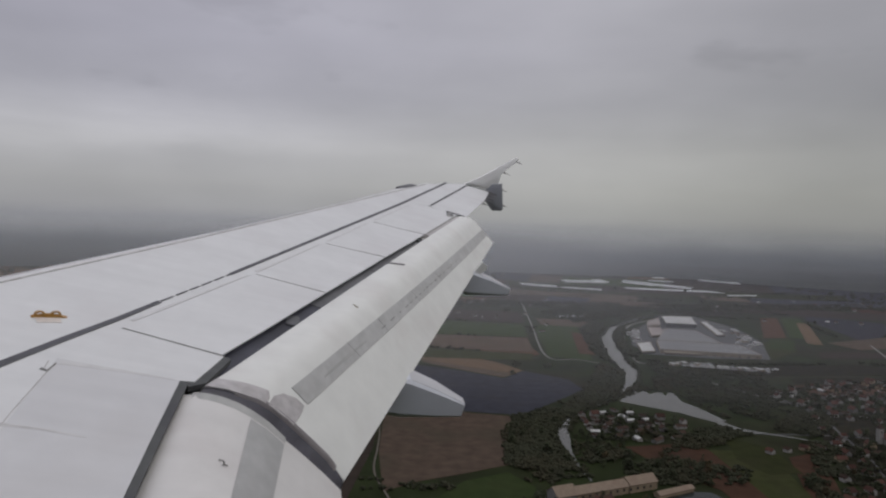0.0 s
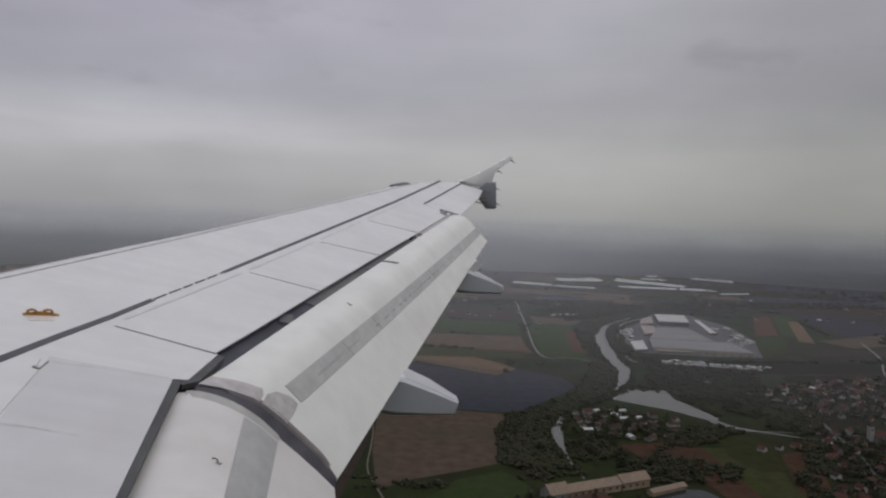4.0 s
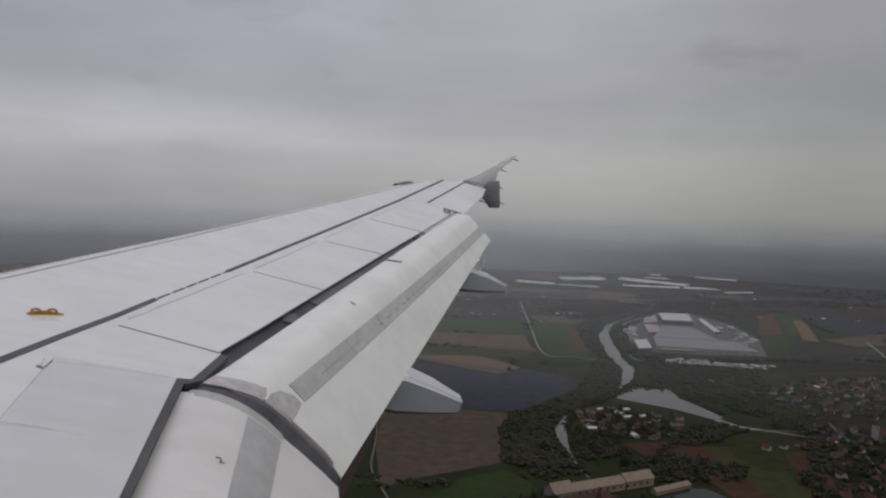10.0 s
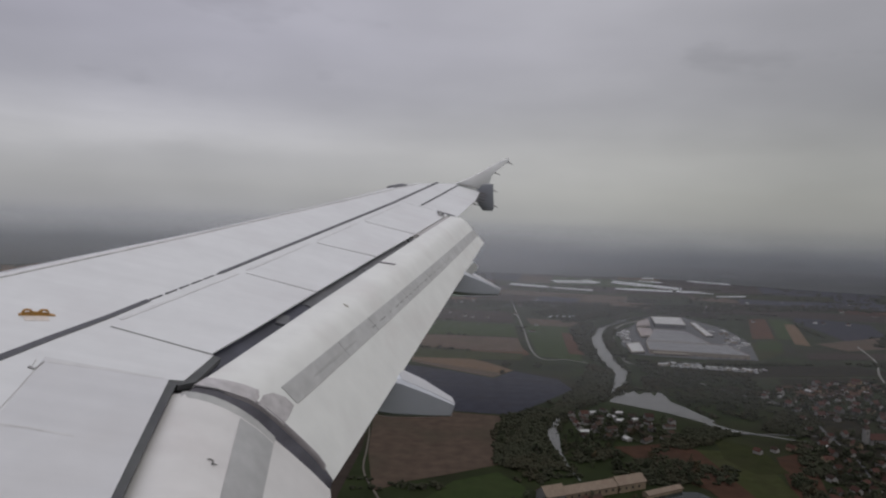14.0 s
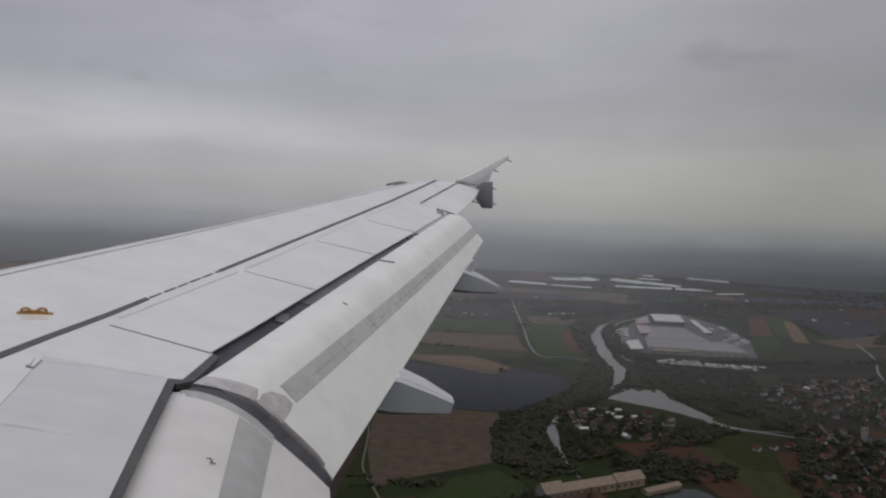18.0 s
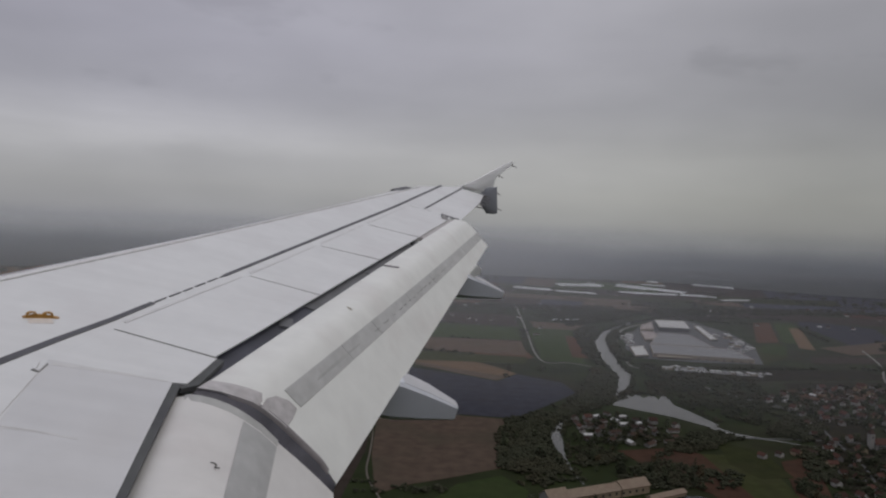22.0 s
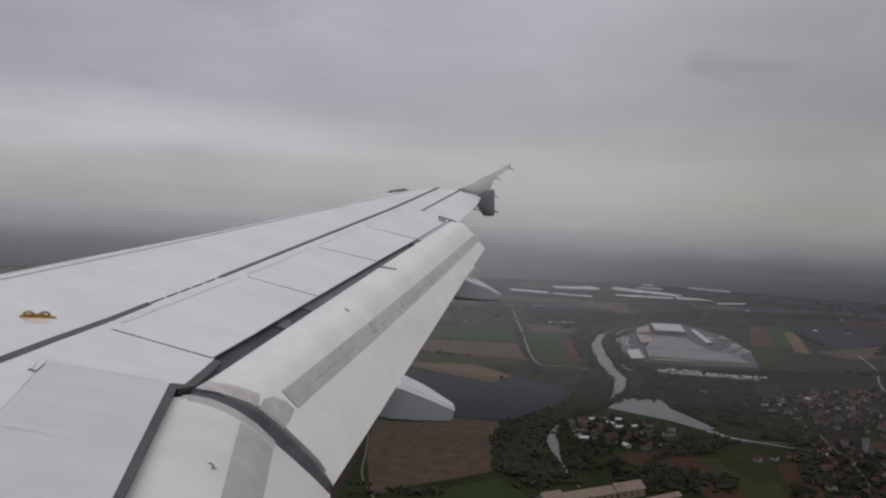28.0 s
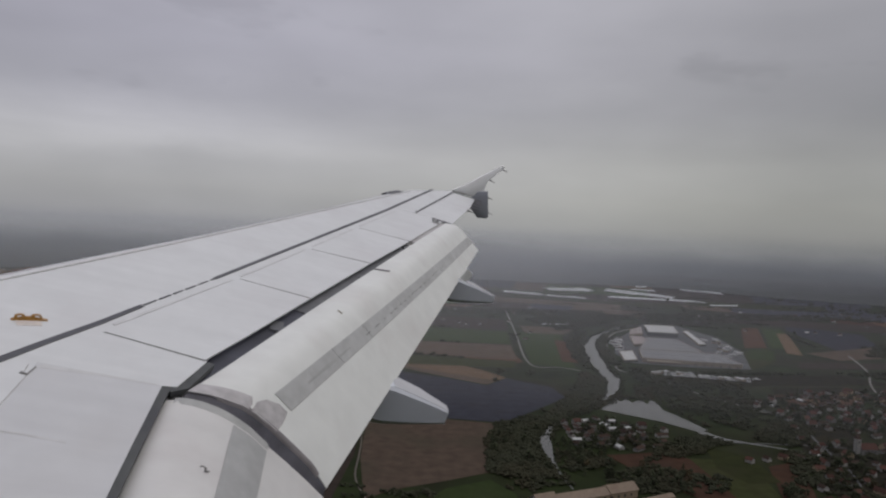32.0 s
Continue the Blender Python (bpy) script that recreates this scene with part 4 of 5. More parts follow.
for k, quads in enumerate(far_fields):
    if quads:
        vs, fs = [], []
        for cs in quads:
            # split each long strip so that it follows the rising land
            for i in range(4):
                a, b = i / 4, (i + 1) / 4
                q = []
                for s, t in ((a, 0), (b, 0), (b, 1), (a, 1)):
                    x = (cs[0][0] * (1 - s) + cs[1][0] * s) * (1 - t) + (cs[3][0] * (1 - s) + cs[2][0] * s) * t
                    y = (cs[0][1] * (1 - s) + cs[1][1] * s) * (1 - t) + (cs[3][1] * (1 - s) + cs[2][1] * s) * t
                    q.append((x, y, rise(x, y) + 1.0))
                fs.append(tuple(range(len(vs), len(vs) + 4)))
                vs += q
        me = bpy.data.meshes.new("far_fields")
        me.from_pydata(vs, [], fs)
        me.materials.append(FIELD_MATS[k])
        put(new("far_fields", me), "distant " + LABELS[k] + "s", "field", "", "stuff")


# ---- houses ----
def house(wall_mat, roof_mat, w, d, h, pitch, label, chimney=True):
    """A rendered house with a saddle roof, windows, a door and a chimney."""
    top = new("house")
    tagged(top, label, "house", "village houses")
    r = w / 2 * pitch
    part("body", loft([[(-w / 2, y, 0), (w / 2, y, 0), (w / 2, y, h), (0, y, h + r), (-w / 2, y, h)] for y in (-d / 2, d / 2)]), wall_mat, top)
    o, t = 0.6, 0.25
    e = h - o * pitch
    part("roof", loft([[(-w / 2 - o, y, e), (0, y, h + r), (w / 2 + o, y, e), (w / 2 + o, y, e + t), (0, y, h + r + t), (-w / 2 - o, y, e + t)] for y in (-d / 2 - o, d / 2 + o)]), roof_mat, top)
    if chimney:
        part("chimney", box((w * 0.12, d * 0.15, h + r * 0.5), (w * 0.12 + 0.7, d * 0.15 + 0.7, h + r + 1.1)), M_TILE2, top)
    for side in (-1, 1):
        for y in (-d * 0.27, d * 0.27):
            for z in (3.6 if h > 5 else 1.2,):
                part("window", box((side * w / 2 - 0.05, y - 0.6, z), (side * w / 2 + 0.05, y + 0.6, z + 1.4)), M_GLASS, top)
    part("door", box((-0.55, -d / 2 - 0.05, 0), (0.55, -d / 2 + 0.05, 2.1)), M_BARK, top)
    return top


KINDS = [house(M_WALL, M_TILE, 9.5, 12.5, 5.6, 0.85, "white rendered house with a red tiled roof"), house(M_WALL, M_TILE2, 9.0, 11.0, 5.4, 0.75, "white rendered house with a brown tiled roof"),
         house(M_OCHRE, M_TILE, 10.0, 15.0, 5.8, 0.8, "ochre house with a red tiled roof"), house(M_WALL, M_TILE2, 8.0, 18.0, 3.8, 0.6, "long low white outbuilding with a brown roof"),
         house(M_WALL, M_ROOFPALE, 9.0, 13.0, 4.0, 0.35, "white house with a pale sheet metal roof", False)]
spots = []


def settle(region, tries, space, lo=0, weights=(0, 0, 0, 0, 1, 1, 1, 2, 3, 3, 0, 4)):
    xs, ys = [p[0] for p in region], [p[1] for p in region]
    for _ in range(tries):
        x, y = rng.uniform(min(xs), max(xs)), rng.uniform(min(ys), max(ys))
        if inside(x, y, region) and all((x - a) ** 2 + (y - b) ** 2 > space ** 2 for a, b in spots) and (x - 703) ** 2 + (y - 1199) ** 2 > 1500:
            spots.append((x, y))
            a = rng.choice((20, 110, 35, 125, 10, 100)) + rng.uniform(-8, 8)
            s = rng.uniform(0.9, 1.3)
            copy_thing(KINDS[rng.choice(weights)], pose(x, y, 0, 0, 0, a)).scale = (s, s, s)


settle(VILLAGE, 1500, 31)
settle(QUARTER, 1700, 29, weights=(0, 0, 0, 0, 1, 2, 2, 3))
settle([(560, 1025), (604, 1240), (670, 1400), (645, 1159)], 30, 40)
settle(HAMLET, 500, 23, weights=(0, 1, 1, 3, 3, 4, 4))
settle([(1175, 1265), (1226, 1746), (1515, 2164), (1712, 2032), (1376, 1429)], 90, 60)
for i, k in enumerate(KINDS):
    k.matrix_world = pose(462 + 34 * i, 1127 + 12 * i, 0, 0, 0, 30)

# church
church = tagged(new("church"), "pale church with a red roofed nave and a square tower", "church")
part("nave", loft([[(x, -6, 0), (x, 6, 0), (x, 6, 9), (x, 0, 15), (x, -6, 9)] for x in (0, 24)]), M_WALL, church)
part("nave_roof", loft([[(x, -6.8, 8.3), (x, 0, 15.1), (x, 6.8, 8.3), (x, 6.8, 8.7), (x, 0, 15.6), (x, -6.8, 8.7)] for x in (-0.4, 24.5)]), M_TILE, church)
part("tower", box((-6, -3.2, 0), (0, 3.2, 22)), M_WALL, church)
part("tower_roof", loft([[(-6.5, -3.7, 22), (0.5, -3.7, 22), (0.5, 3.7, 22), (-6.5, 3.7, 22)], [(-4.6, -0.3, 28), (-1.4, -0.3, 28), (-1.4, 0.3, 28), (-4.6, 0.3, 28)]]), M_TILE2, church)
for x in (4, 9, 14, 19):
    part("window", box((x, -6.08, 3), (x + 1.4, -5.95, 7)), M_GLASS, church)
part("belfry_opening", box((-3.8, -3.28, 16), (-2.2, -3.15, 19)), M_GLASS, church)
church.matrix_world = pose(687, 1199, 0, 0, 0, 8)
church.scale = (1.3, 1.3, 1.3)

# the long inn by the pond
inn = tagged(new("inn"), "long ochre inn with a gabled tan roof beside a pond", "building")


def wing_of(parent, x0, x1, w, h, r, wall, roof):
    part("body", loft([[(x, -w / 2, 0), (x, w / 2, 0), (x, w / 2, h), (x, 0, h + r), (x, -w / 2, h)] for x in (x0, x1)]), wall, parent)
    part("roof", loft([[(x, -w / 2 - 0.8, h - 0.5), (x, 0, h + r), (x, w / 2 + 0.8, h - 0.5), (x, w / 2 + 0.8, h), (x, 0, h + r + 0.5), (x, -w / 2 - 0.8, h)] for x in (x0 - 0.6, x1 + 0.6)]), roof, parent)


wing_of(inn, 0, 16, 14, 6.5, 5.5, M_WALL, M_TILE3)
wing_of(inn, 17, 62, 12, 6.0, 3.6, M_OCHRE, M_TILE3)
wing_of(inn, 63, 88, 13, 6.5, 4.2, M_OCHRE, M_TILE3)
for i in range(14):
    part("window", box((3 + 6 * i, -7.08 if i < 3 else -6.6 if i > 9 else -6.08, 2.2), (4.6 + 6 * i, -6.9 if i < 3 else -6.4 if i > 9 else -5.92, 4.2)), M_GLASS, inn)
inn.matrix_world = pose(70, 888, 0, 0, 0, 26)
inn.scale = (1.9, 1.8, 1.75)
lean = tagged(new("barn"), "long low barn with a dull brown roof before the inn", "building")
wing_of(lean, 0, 50, 8, 3.4, 2.6, M_OCHRE, M_TILE2)
lean.matrix_world = pose(88, 874, 0, 0, 0, 26)
lean.scale = (1.4, 1.4, 1.4)
barn = tagged(new("barn"), "low ochre barn with a tan roof beside the pond", "building")
wing_of(barn, 0, 34, 7, 3.2, 1.6, M_OCHRE, M_TILE3)
barn.matrix_world = pose(216, 918, 0, 0, 0, 30)
barn.scale = (1.9, 1.7, 1.7)
annex = tagged(new("barn"), "low ochre barn with a red roof beside the inn", "building")
wing_of(annex, 0, 22, 8, 3.5, 3.0, M_OCHRE, M_TILE)
annex.matrix_world = pose(127, 894, 0, 0, 0, -18)
annex.scale = (1.4, 1.4, 1.4)

# ---- trading estate: large halls, sheds and yards ----
def hall(name, label, outline, h, roof, wall, vents=0):
    top = tagged(new(name), label, "factory hall")
    part("body", slab([(x, y, h) for x, y in outline], h), wall, top)
    cx, cy = sum(p[0] for p in outline) / len(outline), sum(p[1] for p in outline) / len(outline)
    part("roof", slab([(cx + (x - cx) * 1.004, cy + (y - cy) * 1.004, h + 0.5) for x, y in outline], 0.5), roof, top)
    for (x0, y0), (x1, y1) in zip(outline, outline[1:] + outline[:1]):
        d = Vector((x1 - x0, y1 - y0, 0)).normalized() * 0.7
        s = Vector((-d.y, d.x, 0))
        part("parapet", slab([(x0 - s.x, y0 - s.y, h + 1.3), (x1 - s.x, y1 - s.y, h + 1.3), (x1 + s.x, y1 + s.y, h + 1.3), (x0 + s.x, y0 + s.y, h + 1.3)], 0.9), M_CLAD, top)
    rows = 3 if vents > 6 else 0
    for i in range(rows):
        b0 = (i + 0.5) / rows
        for k in range(6):
            a0, a1 = (k + 0.12) / 6, (k + 0.88) / 6
            q = []
            for s, t in ((a0, b0 - 0.016), (a1, b0 - 0.016), (a1, b0 + 0.016), (a0, b0 + 0.016)):
                q.append(((outline[0][0] * (1 - s) + outline[1][0] * s) * (1 - t) + (outline[3][0] * (1 - s) + outline[2][0] * s) * t, (outline[0][1] * (1 - s) + outline[1][1] * s) * (1 - t) + (outline[3][1] * (1 - s) + outline[2][1] * s) * t, h + 1.2))
            part("skylight", slab(q, 0.7), M_SKYLIGHT, top)
    (x0, y0), (x1, y1) = outline[0], outline[1]
    for k in range(12):
        t = (k + 0.5) / 12
        x, y = x0 + (x1 - x0) * t, y0 + (y1 - y0) * t
        part("loading_door", box((x - 2.2, y - 0.25, 0), (x + 2.2, y + 0.3, 5.0)), M_ASPHALT, top)
    r2 = random.Random(len(label))
    for _ in range(vents):
        a, b = r2.uniform(0.1, 0.9), r2.uniform(0.1, 0.9)
        x = (outline[0][0] * (1 - a) + outline[1][0] * a) * (1 - b) + (outline[3][0] * (1 - a) + outline[2][0] * a) * b
        y = (outline[0][1] * (1 - a) + outline[1][1] * a) * (1 - b) + (outline[3][1] * (1 - a) + outline[2][1] * a) * b
        part("roof_vent", box((x - 1.5, y - 2.5, h + 0.5), (x + 1.5, y + 2.5, h + 1.8)), M_ROOFPALE, top)
    return top


patch("yard", [(590, 2500), (690, 2700), (800, 2930), (960, 2960), (1011, 2634), (958, 2268), (855, 1990), (683, 1982), (512, 2015), (500, 2180)], 0.35, M_ASPHALT, "grey asphalt yard of a trading estate", "yard")
hall("factory_hall", "huge grey flat-roofed factory hall with a beige front", [(550, 2046), (828, 1997), (835, 2179), (588, 2216)], 11, M_ROOFGREY, M_CLAD, 10)
hall("factory_hall", "grey flat-roofed factory hall behind the front one", [(592, 2220), (785, 2191), (794, 2463), (696, 2485)], 11.4, M_ROOFGREY, M_CLAD, 9)
hall("warehouse", "pale warehouse with a white metal roof", [(737, 2611), (847, 2599), (902, 2826), (783, 2829)], 15, M_ROOFPALE, M_DARKWALL, 0)
hall("annex_hall", "low pinkish annex hall beside the factory", [(606, 2334), (661, 2360), (691, 2526), (646, 2539)], 8, M_PINKROOF, M_CLAD, 0)
hall("annex_hall", "low pale annex hall by the river road", [(490, 2019), (532, 2034), (562, 2200), (513, 2170)], 7, M_ROOFPALE, M_CLAD, 0)
hall("annex_hall", "low beige annex hall beside the warehouse", [(655, 2573), (715, 2607), (762, 2800), (690, 2691)], 9, M_PINKROOF, M_CLAD, 0)
hall("loading_shed", "long beige loading shed before the factory", [(557, 2022), (655, 2012), (657, 2034), (560, 2042)], 6, M_CLAD, M_CLAD, 0)
hall("long_shed", "long narrow pale shed along the yard", [(852, 2402), (880, 2412), (937, 2750), (915, 2746)], 6, M_ROOFPALE, M_CLAD, 0)
for i in range(46):
    t = i / 46
    side = i % 3
    x, y = [(540 + 60 * t + rng.uniform(-30, 0), 2240 + 260 * t), (862 + 60 * t + rng.uniform(0, 70), 2180 + 420 * t), (523 + 250 * t, 1880 - 60 * t + rng.uniform(-14, 14))][side]
    w, d, h = rng.uniform(7, 14), rng.uniform(10, 30), rng.uniform(4, 7)
    shed = tagged(new("shed"), "small pale industrial shed in the yard", "shed", "yard sheds")
    part("body", box((-w / 2, -d / 2, 0), (w / 2, d / 2, h)), rng.choice((M_ROOFPALE, M_CLAD, M_VAN)), shed)
    part("roof", loft([[(-w / 2 - 0.3, y2, h), (0, y2, h + 0.9), (w / 2 + 0.3, y2, h), (w / 2 + 0.3, y2, h + 0.3), (0, y2, h + 1.2), (-w / 2 - 0.3, y2, h + 0.3)] for y2 in (-d / 2 - 0.3, d / 2 + 0.3)]), rng.choice((M_ROOFPALE, M_ROOFPALE, M_ROOFGREY, M_TILE2)), shed)
    shed.matrix_world = pose(x, y, 0, 0, 0, rng.choice((-4, 22, 86)))

# lorries and vans parked along the front
lorry = tagged(new("lorry"), "parked lorry with a white box body", "lorry", "parked lorries")
part("box_body", box((-1.25, -4, 1.0), (1.25, 5, 4.0), 0.05), M_VAN, lorry)
part("cab", box((-1.2, -6.4, 0.7), (1.2, -4.3, 3.2), 0.15), M_VAN, lorry)
part("windscreen", box((-1.0, -6.45, 1.9), (1.0, -6.38, 2.8)), M_GLASS, lorry)
for x in (-1.1, 1.1):
    for y in (-5.4, 2.2, 3.6):
        bm = bmesh.new()
        bmesh.ops.create_cone(bm, cap_ends=True, segments=12, radius1=0.5, radius2=0.5, depth=0.3, matrix=Matrix.Translation((x, y, 0.5)) @ pose(0, 0, 0, 0, 90, 0))
        part("wheel", bm, M_TYRE, lorry)
lorry.matrix_world = pose(575, 2031, 0.35, 0, 0, 8)
for i in range(76):
    row = i % 4
    t = (i // 4) / 18
    x, y = [(530 + 190 * t, 1862 - 30 * t), (560 + 190 * t, 1848 - 36 * t), (690 + 110 * t, 1836), (860 + 90 * t, 2250 + 160 * t)][row]
    copy_thing(lorry, pose(x + rng.uniform(-6, 6), y + rng.uniform(-9, 9), 0.36 if row == 3 else 0.02, 0, 0, rng.uniform(-15, 15) + rng.choice((0, 90))))

# ---- foil greenhouses far off ----
GLASS = [(319, 4242, 561, 4160, 103), (603, 4349, 918, 4327, 124), (566, 4155, 811, 4077, 67), (963, 4357, 1148, 4237, 130), (1130, 4268, 1357, 4134, 97), (949, 4146, 1501, 4034, 79), (1480, 3933, 1663, 3942, 45),
         (1465, 4384, 1703, 4289, 116), (1204, 4464, 1282, 4450, 40), (810, 4428, 874, 4428, 32), (1150, 4388, 1303, 4335, 43), (352, 2804, 484, 2836, 19)]
for x0, y0, x1, y1, deep in GLASS:
    d = Vector((x1 - x0, y1 - y0, 0)).normalized()
    s = Vector((-d.y, d.x, 0))
    top = tagged(new("greenhouse_block"), "long white foil greenhouses in rows", "greenhouse", "greenhouses")
    n = 4 if y0 < 3500 else max(2, deep // 12)
    for i in range(n):
        f0, f1 = rng.uniform(0, 0.12), rng.uniform(0.86, 1)
        a, b = [Vector((x0 + (x1 - x0) * f, y0 + (y1 - y0) * f, 0)) + s * deep * 0.6 * i / n for f in (f0, f1)]
        w = 0.6 * deep / n * rng.uniform(0.35, 0.7)
        rr = []
        for p in (a, b):
            base = rise(p.x, p.y)
            rr.append([(p.x + s.x * w * t, p.y + s.y * w * t, base + h) for t, h in ((0, 0), (0, 2.5), (0.25, 4.0), (0.5, 4.6), (0.75, 4.0), (1, 2.5), (1, 0))])
        part("tunnel", loft(rr), M_FOIL, top)


# ---- trees ----
def crown_mesh(name, seed, material, clumps, spread, tall, base):
    """A crown of many rough leaf clumps with gaps between them."""
    r3 = random.Random(seed)
    vs, fs = [], []
    ico = bmesh.new()
    bmesh.ops.create_icosphere(ico, subdivisions=1, radius=1.0)
    ico.verts.ensure_lookup_table()
    iv = [v.co.copy() for v in ico.verts]
    ifc = [[v.index for v in f.verts] for f in ico.faces]
    ico.free()
    for _ in range(clumps):
        a, h = r3.uniform(0, 6.28), r3.random()
        rad = spread * math.sqrt(r3.random()) * (1.0 - 0.75 * abs(h - 0.4) ** 1.2)
        c = Vector((rad * math.cos(a), rad * math.sin(a), base + h * tall))
        s = r3.uniform(0.16, 0.34) * spread
        o = len(vs)
        vs += [tuple(c + Vector((p.x * s * r3.uniform(0.7, 1.3), p.y * s * r3.uniform(0.7, 1.3), p.z * s * r3.uniform(0.6, 1.0)))) for p in iv]
        fs += [[o + i for i in f] for f in ifc]
    me = bpy.data.meshes.new(name)
    me.from_pydata(vs, [], fs)
    me.materials.append(material)
    return me


def tree(seed, material, label, spread, tall, base):
    top = tagged(new("tree"), label, "tree", "trees")
    rings = [[(r * math.cos(a) + lean, r * math.sin(a), z) for a in (0, 1.05, 2.09, 3.14, 4.19, 5.24)] for r, z, lean in ((0.45, 0, 0), (0.32, base * 0.6, 0.1), (0.2, base + tall * 0.4, 0.3), (0.08, base + tall * 0.8, 0.2))]
    part("trunk", loft(rings), M_BARK, top)
    r3 = random.Random(seed)
    for i in range(4):
        a, z = i * 1.6 + r3.random(), base + tall * (0.15 + 0.12 * i)
        e = Vector((math.cos(a), math.sin(a), 0.7)) * spread * 0.7
        part("limb", loft([[(0.1 + o, u, z) for o, u in ((0.12, 0), (-0.06, 0.1), (-0.06, -0.1))], [(e.x + o, e.y + u, z + e.z) for o, u in ((0.04, 0), (-0.02, 0.03), (-0.02, -0.03))]]), M_BARK, top)
    c = new("crown", crown_mesh("crown", seed, material, 34, spread, tall, base))
    c.parent = top
    return top


TREES = [tree(1, M_LEAF3, "dull green broadleaf tree beside houses", 4.6, 9.5, 2.5), tree(2, M_LEAF3, "tall slender dark green tree", 2.8, 14.0, 2.5), tree(3, M_LEAF2, "rounded tree in yellowing autumn leaf", 4.2, 8.5, 2.2), tree(4, M_LEAF3, "broad dark green spreading tree", 5.6, 9.0, 2.6)]
for i, t in enumerate(TREES):
    t.matrix_world = pose(183 + 16 * i, 867 + 5 * i, 0)


def wet(x, y):
    """Whether a spot lies in the river, its arm, the pool or the pond."""
    for course, beds in ((RIVER, BEDS), (ARM, (30, 30, 24, 14, 10))):
        for (x0, y0), (x1, y1), w in zip(course, course[1:], beds):
            t = max(0, min(1, ((x - x0) * (x1 - x0) + (y - y0) * (y1 - y0)) / ((x1 - x0) ** 2 + (y1 - y0) ** 2)))
            if math.hypot(x - x0 - t * (x1 - x0), y - y0 - t * (y1 - y0)) < w * 0.5 + 3:
                return True
    return inside(x, y, [(279, 1432), (346, 1565), (430, 1556), (475, 1330), (448, 1280), (400, 1340)]) or inside(x, y, [(198, 895), (264, 953), (320, 951), (334, 799), (220, 798)])


def scatter(region, n):
    xs, ys = [p[0] for p in region], [p[1] for p in region]
    out = []
    while len(out) < n:
        x, y = rng.uniform(min(xs), max(xs)), rng.uniform(min(ys), max(ys))
        if inside(x, y, region):
            out.append((x, y))
    return out


near = [p for p in scatter([(23, 1018), (142, 1019), (130, 1280), (77, 1279), (30, 1215)], 16) + scatter([(-34, 813), (79, 814), (88, 917), (4, 875)], 18) + scatter([(116, 866), (210, 867), (213, 905), (135, 884)], 16)
        + scatter([(242, 953), (376, 972), (402, 1023), (261, 1088), (179, 1020)], 26) + scatter([(433, 835), (476, 818), (489, 1024), (448, 1023)], 14) + scatter(VILLAGE, 120) + scatter(QUARTER, 100) + scatter(HAMLET, 26) + scatter([(148, 1019), (261, 1088), (185, 1233), (150, 1184)], 22)
        if not wet(*p) and all((p[0] - a) ** 2 + (p[1] - b) ** 2 > 100 for a, b in spots)]
for x, y in near:
    s = rng.uniform(0.85, 1.5)
    copy_thing(TREES[rng.choice((0, 0, 0, 1, 2, 3, 3))], pose(x, y, 0, 0, 0, rng.uniform(0, 360))).scale = (s, s, s * rng.uniform(0.85, 1.1))

# woods farther off: many clumps, as one
WOODS = [([(55, 1307), (142, 1373), (150, 1300), (112, 1220), (105, 1085), (110, 985), (75, 952), (35, 1030), (38, 1180)], 150), (VILLAGE, 110), (QUARTER, 110), (HAMLET, 16), ([(19, 1018), (126, 1012), (125, 1151), (134, 1248), (77, 1231), (26, 1214)], 120), ([(-24, 822), (79, 814), (97, 904), (-5, 872)], 40), ([(242, 957), (348, 971), (401, 1040), (279, 1088), (189, 1020)], 60), ([(148, 1045), (224, 1087), (186, 1152), (154, 1135)], 34), ([(432, 870), (466, 870), (489, 1024), (459, 1024)], 24), ([(530, 1255), (596, 1224), (676, 1321), (693, 1416), (630, 1415)], 70), ([(489, 1024), (533, 1016), (607, 1191), (567, 1239)], 40), ([(23, 1230), (148, 1280), (270, 1455), (328, 1592), (376, 1712), (329, 1840), (266, 1621), (139, 1315)], 330), ([(437, 1713), (458, 1829), (486, 1957), (511, 1957), (520, 1802), (746, 1793), (578, 1687), (486, 1412), (383, 1533)], 150), ([(515, 1887), (957, 1955), (977, 1928), (516, 1866)], 60),
         ([(450, 1900), (494, 2292), (562, 2521), (534, 2593), (474, 2368), (442, 2065)], 170), ([(354, 1869), (390, 2104), (432, 2392), (507, 2640), (475, 2663), (389, 2466), (347, 2063)], 130),
         ([(397, 2636), (647, 2879), (884, 3269), (587, 3306), (307, 2976)], 300), ([(487, 1397), (565, 1287), (660, 1508), (729, 1778), (596, 1687)], 70), ([(279, 1104), (397, 1163), (480, 1238), (455, 1294), (349, 1220)], 60),
         ([(1091, 1987), (1697, 2115), (1707, 2060), (1206, 1905)], 120), ([(1388, 2320), (1607, 2608), (1677, 2585), (1489, 2324)], 80), ([(-430, 3031), (742, 3210), (750, 3435), (-420, 3208)], 260),
         ([(901, 3110), (2197, 3485), (2202, 3732), (873, 3370)], 300), ([(-2410, 3356), (-406, 3456), (-400, 3569), (-2358, 3522)], 500), ([(-2668, 2955), (-1557, 3055), (-1539, 3147), (-2634, 3057)], 240), ([(1851, 2629), (2673, 2960), (2717, 3078), (1833, 2714)], 180)]
vs, fs = [], []
ico = bmesh.new()
bmesh.ops.create_icosphere(ico, subdivisions=1, radius=1.0)
iv, ifc = [v.co.copy() for v in ico.verts], [[v.index for v in f.verts] for f in ico.faces]
ico.free()


